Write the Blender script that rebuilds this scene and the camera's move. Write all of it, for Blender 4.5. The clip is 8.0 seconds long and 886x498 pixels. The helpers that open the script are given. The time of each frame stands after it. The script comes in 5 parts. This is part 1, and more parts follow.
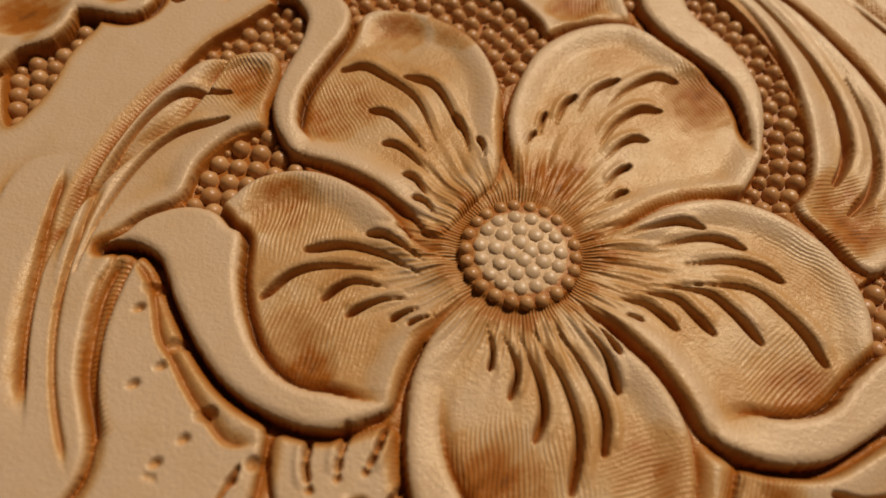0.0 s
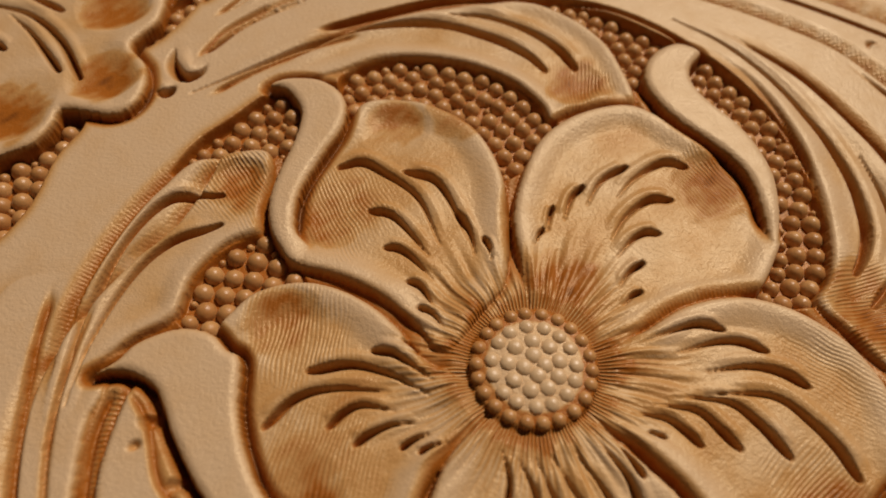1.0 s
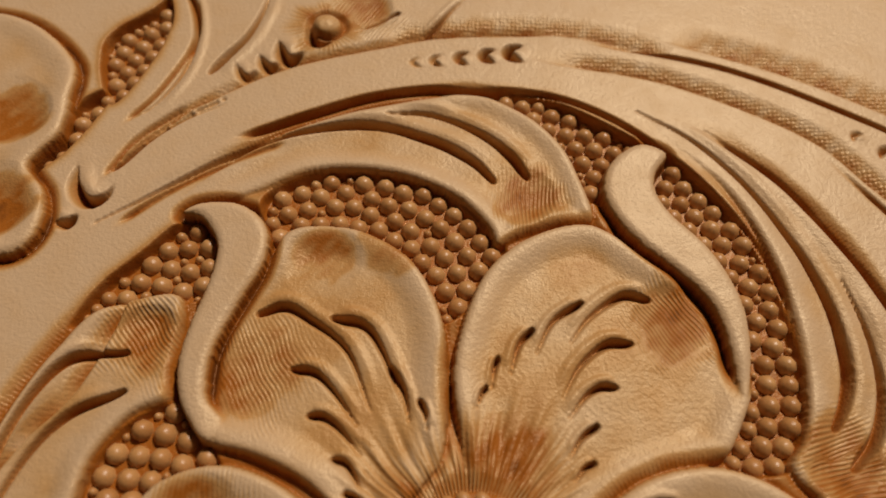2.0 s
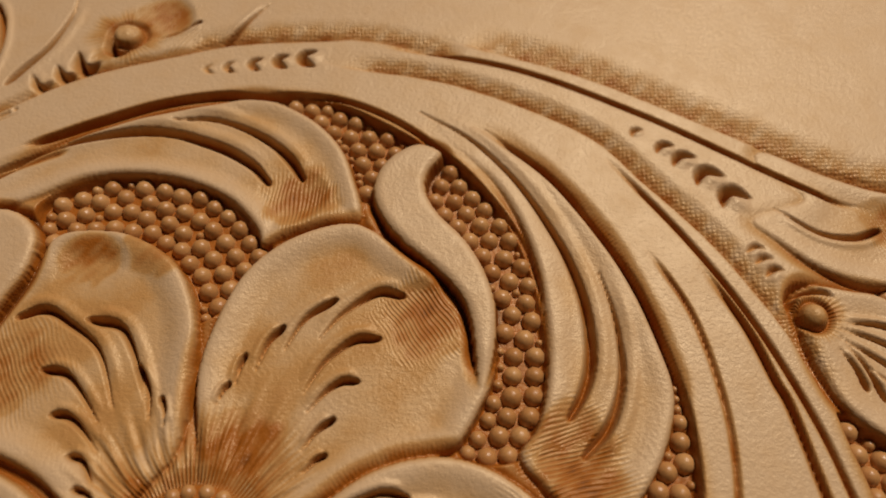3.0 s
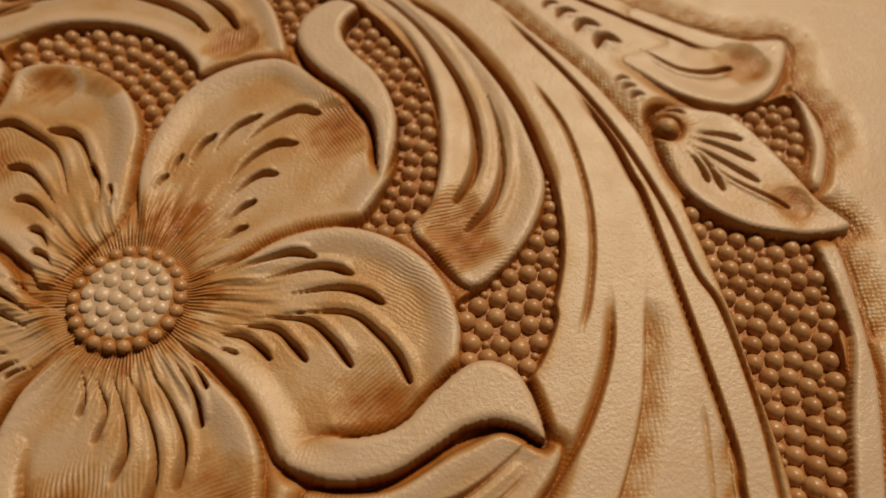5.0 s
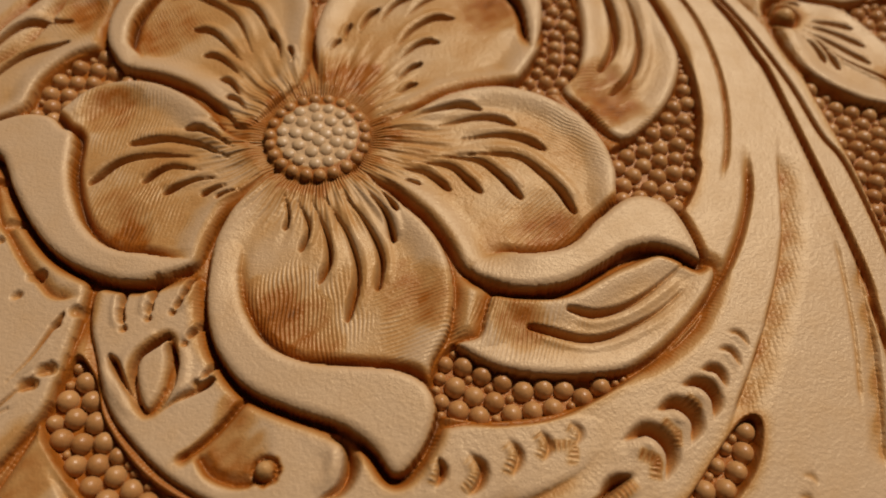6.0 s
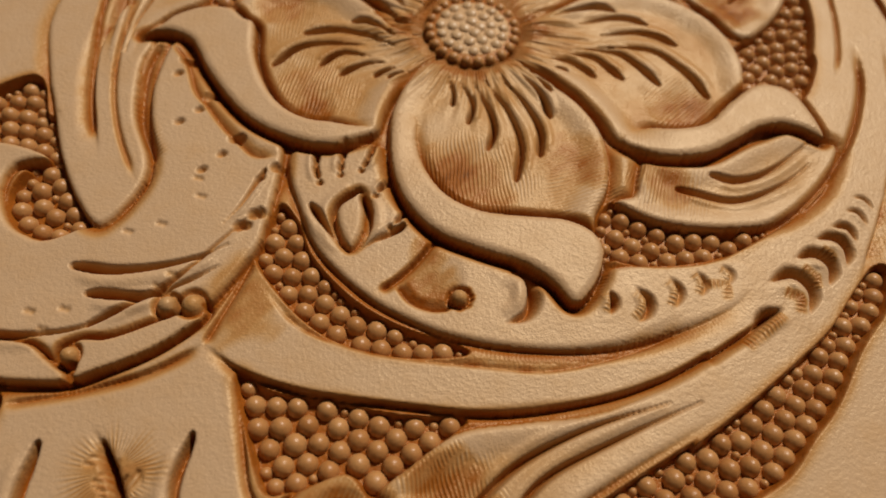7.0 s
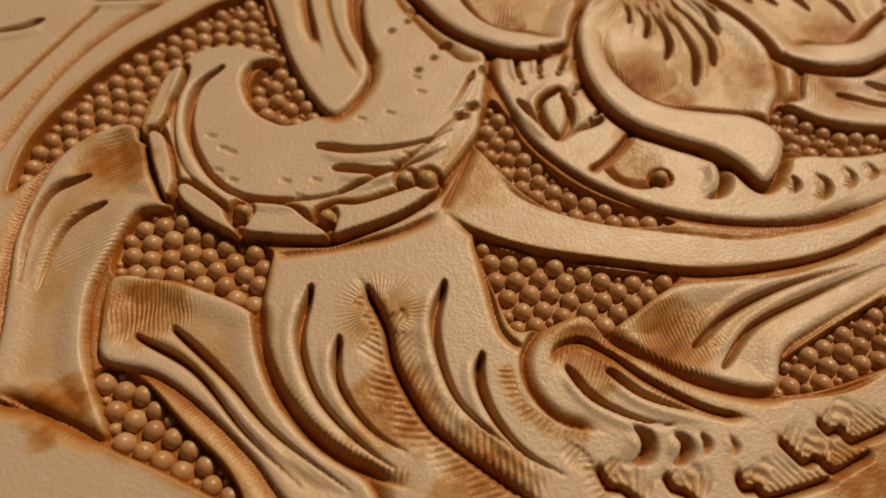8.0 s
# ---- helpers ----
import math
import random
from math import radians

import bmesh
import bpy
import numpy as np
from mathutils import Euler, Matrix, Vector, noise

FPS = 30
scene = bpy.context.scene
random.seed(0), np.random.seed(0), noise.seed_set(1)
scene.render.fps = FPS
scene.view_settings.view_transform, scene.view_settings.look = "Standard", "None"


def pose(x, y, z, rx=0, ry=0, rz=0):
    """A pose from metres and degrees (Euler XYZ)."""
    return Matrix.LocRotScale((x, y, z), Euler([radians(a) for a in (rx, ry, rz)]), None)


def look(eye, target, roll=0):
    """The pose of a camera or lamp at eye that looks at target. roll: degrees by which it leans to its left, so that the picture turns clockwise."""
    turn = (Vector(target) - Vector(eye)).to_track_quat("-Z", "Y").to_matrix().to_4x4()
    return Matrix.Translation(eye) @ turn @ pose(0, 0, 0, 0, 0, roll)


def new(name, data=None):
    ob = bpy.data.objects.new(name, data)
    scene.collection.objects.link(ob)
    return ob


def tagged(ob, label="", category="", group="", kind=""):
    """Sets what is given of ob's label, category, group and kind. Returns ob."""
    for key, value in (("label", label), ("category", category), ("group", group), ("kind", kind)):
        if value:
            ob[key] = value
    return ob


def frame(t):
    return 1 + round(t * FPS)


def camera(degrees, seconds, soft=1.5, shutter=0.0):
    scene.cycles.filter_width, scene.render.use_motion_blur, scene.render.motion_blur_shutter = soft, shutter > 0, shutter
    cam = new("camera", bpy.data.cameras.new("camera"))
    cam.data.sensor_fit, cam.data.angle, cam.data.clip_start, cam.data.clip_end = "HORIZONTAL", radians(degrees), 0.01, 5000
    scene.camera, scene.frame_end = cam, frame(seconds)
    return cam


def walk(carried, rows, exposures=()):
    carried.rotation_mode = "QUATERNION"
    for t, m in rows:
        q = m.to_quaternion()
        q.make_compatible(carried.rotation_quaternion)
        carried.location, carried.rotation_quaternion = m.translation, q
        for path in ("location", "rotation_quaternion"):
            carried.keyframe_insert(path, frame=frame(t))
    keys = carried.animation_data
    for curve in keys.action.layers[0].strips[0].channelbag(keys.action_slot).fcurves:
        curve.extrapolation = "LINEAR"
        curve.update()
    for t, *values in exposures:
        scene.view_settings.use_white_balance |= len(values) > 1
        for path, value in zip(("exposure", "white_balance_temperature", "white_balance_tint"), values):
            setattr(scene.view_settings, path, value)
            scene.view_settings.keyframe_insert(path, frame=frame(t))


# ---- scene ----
# A tooled leather panel. The plan is drawn in units of 1.3 mm round the middle of the flower.
U = 0.0013
cam = camera(62.00, 8.0, soft=1.7)
# A close-up lens: the near and far edges of the picture go soft.
cam.data.dof.use_dof = True
cam.data.dof.focus_distance, cam.data.dof.aperture_fstop = 0.0495, 30.0


def eye(x, y, z, yaw, pitch, roll):
    """The camera's pose from its place in plan units and its yaw, pitch and roll in degrees."""
    a, b = radians(yaw), radians(pitch)
    ahead = Vector((-math.sin(a) * math.cos(b), math.cos(a) * math.cos(b), math.sin(b)))
    at = Vector((x, y, z)) * U
    return look(at, at + ahead * 0.05, roll)


walk(cam, [
    (0, eye(-3.830, -18.165, 32.131, 0.055, -60.434, 5.362)),
    (0.5, eye(-4.147, -17.783, 31.960, 0.055, -59.927, 4.924)),
    (1, eye(-4.877, -12.999, 33.090, -0.783, -59.637, 4.216)),
    (1.2, eye(-4.719, -10.490, 33.261, -0.677, -59.894, 3.658)),
    (2.3, eye(1.224, -1.439, 34.270, -2.472, -63.266, 4.242)),
    (2.5, eye(4.605, -1.933, 34.389, -1.249, -63.324, 2.755)),
    (3, eye(10.434, -2.836, 35.074, -1.326, -62.347, 2.302)),
    (3.5, eye(13.230, -3.910, 35.583, -2.437, -62.191, 3.096)),
    (4, eye(16.436, -6.653, 36.413, -2.720, -61.575, 2.981)),
    (4.2, eye(17.125, -7.814, 35.961, -3.458, -61.597, 3.576)),
    (5.3, eye(13.323, -19.739, 35.071, -2.882, -60.468, 3.027)),
    (5.5, eye(11.461, -21.607, 34.201, -3.242, -60.243, 3.793)),
    (6, eye(6.229, -26.488, 34.597, -3.277, -60.494, 4.716)),
    (6.5, eye(2.391, -30.518, 33.779, -4.029, -60.243, 5.738)),
    (7, eye(-2.783, -35.556, 34.250, -3.717, -60.166, 5.774)),
    (7.5, eye(-7.447, -40.888, 34.307, -3.710, -59.436, 5.947)),
    (8, eye(-14.219, -44.914, 33.855, -3.304, -58.790, 6.008)),
], exposures=[(0, 0.0), (1.2, -0.02), (2.5, -0.12), (4.2, -0.17), (5.5, -0.13), (6.5, -0.04), (8, 0.0)])

# ---- light ----
world = bpy.data.worlds.new("room_air")
scene.world = world
world.use_nodes = True
world.node_tree.nodes["Background"].inputs[0].default_value = (1.0, 0.72, 0.45, 1)
world.node_tree.nodes["Background"].inputs[1].default_value = 0.042
scene.view_settings.exposure = 0.0


def area_lamp(name, at, target, size, watts, colour):
    data = bpy.data.lights.new(name, "AREA")
    data.shape, data.size, data.energy, data.color = "DISK", size, watts, colour
    ob = new(name, data)
    ob.matrix_world = look(at, target)
    return ob


area_lamp("desk_lamp_light", (0.37, 0.64, 0.92), (0.0, 0.0, 0.0), 0.15, 14.7, (1.0, 0.865, 0.71))

# ---- materials ----


def mix(nt, a, b, fac, mode="MIX"):
    n = nt.nodes.new("ShaderNodeMix")
    n.data_type, n.blend_type = "RGBA", mode
    for sock, v in ((n.inputs[6], a), (n.inputs[7], b), (n.inputs[0], fac)):
        if isinstance(v, (tuple, float)):
            sock.default_value = v
        else:
            nt.links.new(v, sock)
    return n.outputs[2]


def math_node(nt, op, a, b=0.0, c=0.0):
    n = nt.nodes.new("ShaderNodeMath")
    n.operation = op
    for sock, v in zip(n.inputs, (a, b, c)):
        if isinstance(v, (int, float)):
            sock.default_value = v
        else:
            nt.links.new(v, sock)
    return n.outputs[0]


def noise_node(nt, scale, detail=3.0, rough=0.55, co=None):
    n = nt.nodes.new("ShaderNodeTexNoise")
    n.inputs["Scale"].default_value, n.inputs["Detail"].default_value, n.inputs["Roughness"].default_value = scale, detail, rough
    nt.links.new(co, n.inputs["Vector"])
    return n.outputs[0]


def attr(nt, name):
    n = nt.nodes.new("ShaderNodeAttribute")
    n.attribute_name = name
    return n.outputs["Fac"]


CREAM, TAN, RUST, UMBER = (0.605, 0.43, 0.278, 1), (0.50, 0.28, 0.105, 1), (0.33, 0.102, 0.012, 1), (0.12, 0.032, 0.005, 1)


def leather(name, carved=True):
    """Vegetable-tanned leather; antique dye sits where the tools pressed it in, with its grain and the tools' fine lines as relief."""
    m = bpy.data.materials.new(name)
    m.use_nodes = True
    nt = m.node_tree
    bsdf = nt.nodes["Principled BSDF"]
    co = nt.nodes.new("ShaderNodeNewGeometry").outputs["Position"]
    broad, mid, fine = noise_node(nt, 55, 3, 0.6, co), noise_node(nt, 420, 4, 0.6, co), noise_node(nt, 3600, 3, 0.65, co)
    cream = mix(nt, CREAM, (0.52, 0.345, 0.20, 1), math_node(nt, "MULTIPLY", broad, 0.5))
    cream = mix(nt, cream, TAN, math_node(nt, "MULTIPLY", math_node(nt, "POWER", mid, 3.0), 0.9))
    if carved:
        dye = attr(nt, "dye")
        dye = math_node(nt, "MULTIPLY", dye, math_node(nt, "MULTIPLY_ADD", mid, 1.5, 0.25))
        lines = math_node(nt, "SINE", attr(nt, "line_phase"))
        hatch = math_node(nt, "MULTIPLY", lines, attr(nt, "line_depth"))
        hatch = math_node(nt, "MULTIPLY", hatch, math_node(nt, "MULTIPLY_ADD", noise_node(nt, 700, 2, 0.5, co), 2.2, -0.25))
        dye = math_node(nt, "SUBTRACT", dye, math_node(nt, "MULTIPLY", hatch, 0.15))
        ramp = nt.nodes.new("ShaderNodeValToRGB")
        nt.links.new(dye, ramp.inputs[0])
        e = ramp.color_ramp.elements
        e[0].position, e[0].color = 0.16, (0, 0, 0, 1)
        e[1].position, e[1].color = 0.72, (1, 1, 1, 1)
        base = mix(nt, cream, TAN, math_node(nt, "MINIMUM", math_node(nt, "MULTIPLY", dye, 4.0), 1.0))
        base = mix(nt, base, RUST, ramp.outputs[0])
        deep = math_node(nt, "MULTIPLY", math_node(nt, "SUBTRACT", dye, 0.86), 2.0)
        base = mix(nt, base, UMBER, math_node(nt, "MINIMUM", math_node(nt, "MAXIMUM", deep, 0.0), 0.85))
    else:
        base = cream
    nt.links.new(base, bsdf.inputs["Base Color"])
    rough = math_node(nt, "MULTIPLY_ADD", mid, 0.24, 0.27)
    nt.links.new(rough, bsdf.inputs["Roughness"])
    bsdf.inputs["Specular IOR Level"].default_value = 0.42
    bsdf.inputs["Specular Tint"].default_value = (1.0, 0.84, 0.58, 1)
    relief = math_node(nt, "MULTIPLY", fine, 0.95)
    relief = math_node(nt, "ADD", relief, math_node(nt, "MULTIPLY", mid, 0.7))
    if carved:
        relief = math_node(nt, "ADD", relief, math_node(nt, "MULTIPLY", hatch, 0.45))
        cell = nt.nodes.new("ShaderNodeTexVoronoi")
        cell.feature = "F1"
        cell.inputs["Scale"].default_value = 3100.0
        cell.inputs["Randomness"].default_value = 0.35
        nt.links.new(co, cell.inputs["Vector"])
        pits = math_node(nt, "MULTIPLY", cell.outputs["Distance"], attr(nt, "matting"))
        relief = math_node(nt, "SUBTRACT", relief, math_node(nt, "MULTIPLY", pits, 1.8))
    bump = nt.nodes.new("ShaderNodeBump")
    bump.inputs["Strength"].default_value, bump.inputs["Distance"].default_value = 0.55, 0.00012
    nt.links.new(relief, bump.inputs["Height"])
    nt.links.new(bump.outputs[0], bsdf.inputs["Normal"])
    return m


def bead_leather(name, colour, worn):
    """Leather pressed into seeds, stained brown, lighter where the tops are rubbed."""
    m = bpy.data.materials.new(name)
    m.use_nodes = True
    nt = m.node_tree
    bsdf = nt.nodes["Principled BSDF"]
    co = nt.nodes.new("ShaderNodeNewGeometry").outputs["Position"]
    mid, fine = noise_node(nt, 900, 3, 0.6, co), noise_node(nt, 4200, 3, 0.6, co)
    each = nt.nodes.new("ShaderNodeObjectInfo").outputs["Random"]
    isle = nt.nodes.new("ShaderNodeNewGeometry").outputs["Random Per Island"]
    vary = math_node(nt, "FRACT", math_node(nt, "ADD", each, isle))
    base = mix(nt, colour, worn, math_node(nt, "MULTIPLY_ADD", vary, 0.55, math_node(nt, "MULTIPLY_ADD", mid, 0.8, -0.3)))
    nt.links.new(base, bsdf.inputs["Base Color"])
    bsdf.inputs["Roughness"].default_value = 0.38
    bump = nt.nodes.new("ShaderNodeBump")
    bump.inputs["Strength"].default_value, bump.inputs["Distance"].default_value = 0.35, 0.0001
    nt.links.new(fine, bump.inputs["Height"])
    nt.links.new(bump.outputs[0], bsdf.inputs["Normal"])
    return m


LEATHER = leather("tooled_leather")
PLAIN = leather("plain_leather", carved=False)
SEED = bead_leather("seed_leather", (0.41, 0.182, 0.055, 1), (0.57, 0.315, 0.125, 1))
PALE_SEED = bead_leather("pale_seed_leather", (0.55, 0.36, 0.195, 1), (0.66, 0.465, 0.28, 1))

# ---- the carved surface ----
# Height, dye and tool lines over the plan, worked in the order in which the leather was tooled.
X0, X1, Y0, Y1, STEP = -47.0, 54.0, -43.0, 40.0, 0.085
NX, NY = int((X1 - X0) / STEP) + 1, int((Y1 - Y0) / STEP) + 1
GX, GY = np.meshgrid(X0 + STEP * np.arange(NX), Y0 + STEP * np.arange(NY))
H = np.zeros((NY, NX))
DYE, MATTE, LINE, PHASE = np.zeros_like(H), np.zeros_like(H), np.zeros_like(H), np.zeros_like(H)
REGION = np.zeros((NY, NX), int)
SMOOTH = np.zeros((NY, NX), bool)
PARTS = ["hide"]
FLOOR = -0.95


def spline(points, closed=False, step=0.22):
    """A smooth line through the points (Catmull-Rom)."""
    p = np.array(points, float)
    p = np.vstack([p[-1], p, p[0], p[1]]) if closed else np.vstack([2 * p[0] - p[1], p, 2 * p[-1] - p[-2]])
    out = []
    for a, b, c, d in zip(p[:-3], p[1:-2], p[2:-1], p[3:]):
        n = max(2, int(np.linalg.norm(c - b) / step))
        t = (np.arange(n) / n)[:, None]
        out.append(0.5 * (2 * b + (c - a) * t + (2 * a - 5 * b + 4 * c - d) * t * t + (3 * b - a - 3 * c + d) * t ** 3))
    if not closed:
        out.append(p[-2:-1])
    return np.vstack(out + ([out[0][:1]] if closed else []))


def window(lo, hi):
    c0, c1 = max(0, int((lo[0] - X0) / STEP)), min(NX, int((hi[0] - X0) / STEP) + 2)
    r0, r1 = max(0, int((lo[1] - Y0) / STEP)), min(NY, int((hi[1] - Y0) / STEP) + 2)
    return r0, max(r0, r1), c0, max(c0, c1)


def near(line, reach):
    """For the cells round a line: the distance from it up to reach, how far along it (0 to 1), and on which side (+1 right, -1 left)."""
    r0, r1, c0, c1 = window(line.min(0) - reach, line.max(0) + reach)
    d = np.full((r1 - r0, c1 - c0), reach)
    along, side = np.zeros_like(d), np.ones_like(d)
    run = np.r_[0, np.cumsum(np.linalg.norm(np.diff(line, axis=0), axis=1))]
    for n, (a, b) in enumerate(zip(line[:-1], line[1:])):
        i0, i1, j0, j1 = window(np.minimum(a, b) - reach, np.maximum(a, b) + reach)
        if i1 <= i0 or j1 <= j0:
            continue
        s = np.s_[i0 - r0:i1 - r0, j0 - c0:j1 - c0]
        v = b - a
        px, py = GX[i0:i1, j0:j1] - a[0], GY[i0:i1, j0:j1] - a[1]
        t = np.clip((px * v[0] + py * v[1]) / max(v @ v, 1e-9), 0, 1)
        e = np.hypot(px - t * v[0], py - t * v[1])
        m = e < d[s]
        d[s] = np.where(m, e, d[s])
        along[s] = np.where(m, (run[n] + t * (run[n + 1] - run[n])) / run[-1], along[s])
        side[s] = np.where(m, np.where(v[0] * py - v[1] * px < 0, 1.0, -1.0), side[s])
    return np.s_[r0:r1, c0:c1], d, along, side


def inside(line, sl):
    """Which cells of a window lie inside a closed line."""
    x, y = GX[sl], GY[sl]
    flip = np.zeros((x.shape[0], x.shape[1] + 1), bool)
    if not x.size:
        return flip[:, :-1]
    for a, b in zip(line[:-1], line[1:]):
        if a[1] == b[1]:
            continue
        lo, hi = (a, b) if a[1] < b[1] else (b, a)
        rows = np.nonzero((y[:, 0] >= lo[1]) & (y[:, 0] < hi[1]))[0]
        cross = lo[0] + (y[rows, 0] - lo[1]) / (hi[1] - lo[1]) * (hi[0] - lo[0])
        cols = np.clip(np.ceil((cross - x[0, 0]) / STEP).astype(int), 0, x.shape[1])
        np.logical_xor.at(flip, (rows, cols), True)
    return np.logical_xor.accumulate(flip, axis=1)[:, :-1]


def ease(t):
    t = np.clip(t, 0, 1)
    return t * t * (3 - 2 * t)


def wobble(x, y, size, seed):
    """Slow uneven waves, for hand-worked depth and patchy dye."""
    k = 1 / size
    return (np.sin(k * (x * 1.3 + y * 0.7) + seed) + np.sin(k * (y * 1.7 - x * 0.6) + 2.1 * seed) + np.sin(k * (x * 2.3 - y * 1.9) + 3.7 * seed)) / 3


def press(sl, amount, floor=FLOOR):
    """Lower the leather by an amount, less where it is already near the floor."""
    H[sl] -= amount * np.clip((H[sl] - floor - 0.1) / 0.7, 0, 1)


def pocket(name, points):
    line = spline(points, True)
    sl, d, _, _ = near(line, 0.8)
    isin = inside(line, sl)
    depth = np.where(isin, ease(d / 0.16), 0)
    H[sl] = np.where(isin, H[sl] * (1 - depth) + FLOOR * depth, H[sl])
    DYE[sl] = np.maximum(DYE[sl], np.where(isin, 0.8, 0.45 * (1 - d / 0.8) ** 2))
    REGION[sl] = np.where(isin, add_part(name), REGION[sl])


def add_part(name):
    PARTS.append(name)
    return len(PARTS) - 1


def shape(name, points, top=0.1, dish=0.0, rim=0.7, bw=0.9, depth=0.5, fade_at=None, fade=0.0, edge=0.38, stain=0.5):
    """A form that stands up: its edge is rounded, the leather outside is bevelled down to it, its middle may be dished."""
    line = spline(points, True)
    sl, d, along, _ = near(line, 3.2)
    isin = inside(line, sl)
    w = 1.0
    if fade_at:
        w = ease(np.hypot(GX[sl] - fade_at[0], GY[sl] - fade_at[1]) / fade)
    z = top - 0.30 * np.clip(1 - d / edge, 0, 1) ** 2.2 - dish * ease((d - rim * 0.55) / (rim * 1.9))
    z += 0.03 * wobble(GX[sl], GY[sl], 1.2, top * 9)
    fall = np.clip(1 - d / bw, 0, 1)
    out = np.where(isin, 0, fall ** 1.6 * w)
    press(sl, depth * out)
    H[sl] = np.where(isin, H[sl] * (1 - w) + z * w, H[sl])
    hollow = dish * 0.8 * ease((d - rim * 0.5) / (rim * 2.2)) * (0.75 + 0.5 * wobble(GX[sl], GY[sl], 1.6, 3.0))
    clean = hollow + 0.22 * np.clip(1 - d / 0.3, 0, 1)
    DYE[sl] = np.where(isin, DYE[sl] * (1 - w) + clean * w, np.maximum(DYE[sl], stain * 2.0 * np.clip(1 - d / (bw * 1.2), 0, 1) ** 1.35 * w))
    run = along * np.linalg.norm(np.diff(line, axis=0), axis=1).sum()
    ticks = 0.32 * ease(out * 1.8) * (H[sl] > FLOOR + 0.15)
    more = ticks > LINE[sl]
    PHASE[sl] = np.where(more, run * 2 * math.pi / 0.21, PHASE[sl])
    LINE[sl] = np.where(isin, LINE[sl] * (1 - w), np.where(more, ticks, LINE[sl]))
    keep = isin & (np.broadcast_to(w, d.shape) > 0.5)
    REGION[sl] = np.where(keep, add_part(name), REGION[sl])
    SMOOTH[sl] = np.where(keep, name == "curl", SMOOTH[sl])


def curl(name, points, top=0.4, fade_at=None, fade=0.0):
    """A petal's edge turned over into a smooth rounded ribbon, with a deep undercut along its outside."""
    shape(name, points, top=top, edge=0.55, bw=0.7, depth=0.8, fade_at=fade_at, fade=fade, stain=0.85)


def cut(points, d=0.4, w=0.8, side=1, matte=0.0):
    """A knife line with the leather bevelled down along one side of it."""
    w = w if matte else 0.68 * w
    line = spline(points)
    sl, far, along, sd = near(line, w + 0.3)
    ends = ease(along / 0.1) * ease((1 - along) / 0.1) * 0.92 + 0.08
    on = sd == side
    fall = np.clip(1 - far / w, 0, 1)
    press(sl, np.where(on, d * fall ** 1.7, d * 0.75 * np.clip(1 - far / 0.15, 0, 1) ** 1.5) * ends * 1.3)
    tint = np.where(on, 1.1 * fall ** 1.3, 0.75 * np.clip(1 - far / 0.28, 0, 1)) * ends
    tint *= min(1.0, d / 0.4)
    if matte:
        tint *= 0.52 + 0.4 * wobble(GX[sl], GY[sl], 0.5, 1.0)
        MATTE[sl] = np.maximum(MATTE[sl], np.where(on, matte * ease(fall * 1.6), 0) * ends)
    DYE[sl] = np.maximum(DYE[sl], tint)


def groove(points, w=0.35, d=0.56):
    """A tapering gouge, hair-thin where it starts, broad and deep towards its rounded far end: one wall steep, the other a slope."""
    line = spline(points)
    sl, far, along, sd = near(line, w * 2.6)
    w = min(w, 0.14 * np.linalg.norm(np.diff(line, axis=0), axis=1).sum())
    swell = (0.10 + 0.90 * along) * np.sqrt(np.clip(1 - ((along - 0.78) / 0.24).clip(0) ** 2, 0.10, 1))
    a, m, b = line[0], line[len(line) // 2], line[-1]
    bow = (b[0] - a[0]) * (m[1] - a[1]) - (b[1] - a[1]) * (m[0] - a[0])
    hollow = sd == (1.0 if bow > 0 else -1.0)
    half = w * swell * np.where(hollow, 1.0, 0.5)
    k = np.where(hollow, np.clip(1 - far / half, 0, 1) ** 0.9, np.clip(1 - far / half, 0, 1) ** 0.55)
    ridge = np.where(hollow, 0, np.clip(1 - np.abs(far / (w * 1.15) - 1) / 0.85, 0, 1)) * ease(along / 0.3) * ease((1 - along) / 0.15)
    press(sl, d * 1.75 * (0.3 + 0.7 * along) * k - 0.11 * ease(ridge), -1.3)
    DYE[sl] = np.maximum(DYE[sl], (0.25 + 0.65 * along) * np.clip(1.2 * k, 0, 1) ** 1.3)


def crescent(points, w=0.35, d=0.4):
    """A curved tool mark: a steep wall on its hollow side, running out in a slope on its round side."""
    line = spline(points)
    sl, far, along, sd = near(line, w * 2.6)
    middle = np.sin(np.pi * np.clip(along, 0.02, 0.98)) ** 0.9
    a, m, b = line[0], line[len(line) // 2], line[-1]
    bow = (b[0] - a[0]) * (m[1] - a[1]) - (b[1] - a[1]) * (m[0] - a[0])
    outer = sd == (-1.0 if bow > 0 else 1.0)
    half = np.where(outer, 1.45, 0.35) * w * middle + 1e-3
    k = np.clip(1 - far / half, 0, 1)
    lip = np.where(outer, 0, ease(1 - np.abs(far / (w * 1.2) - 1) / 1.0))
    press(sl, d * 2.2 * middle * np.where(outer, k ** 1.3, k ** 0.6) - 0.4 * d * lip * middle, -1.3)
    DYE[sl] = np.maximum(DYE[sl], min(1.0, 0.2 + 1.6 * d) * middle * k ** 1.2)


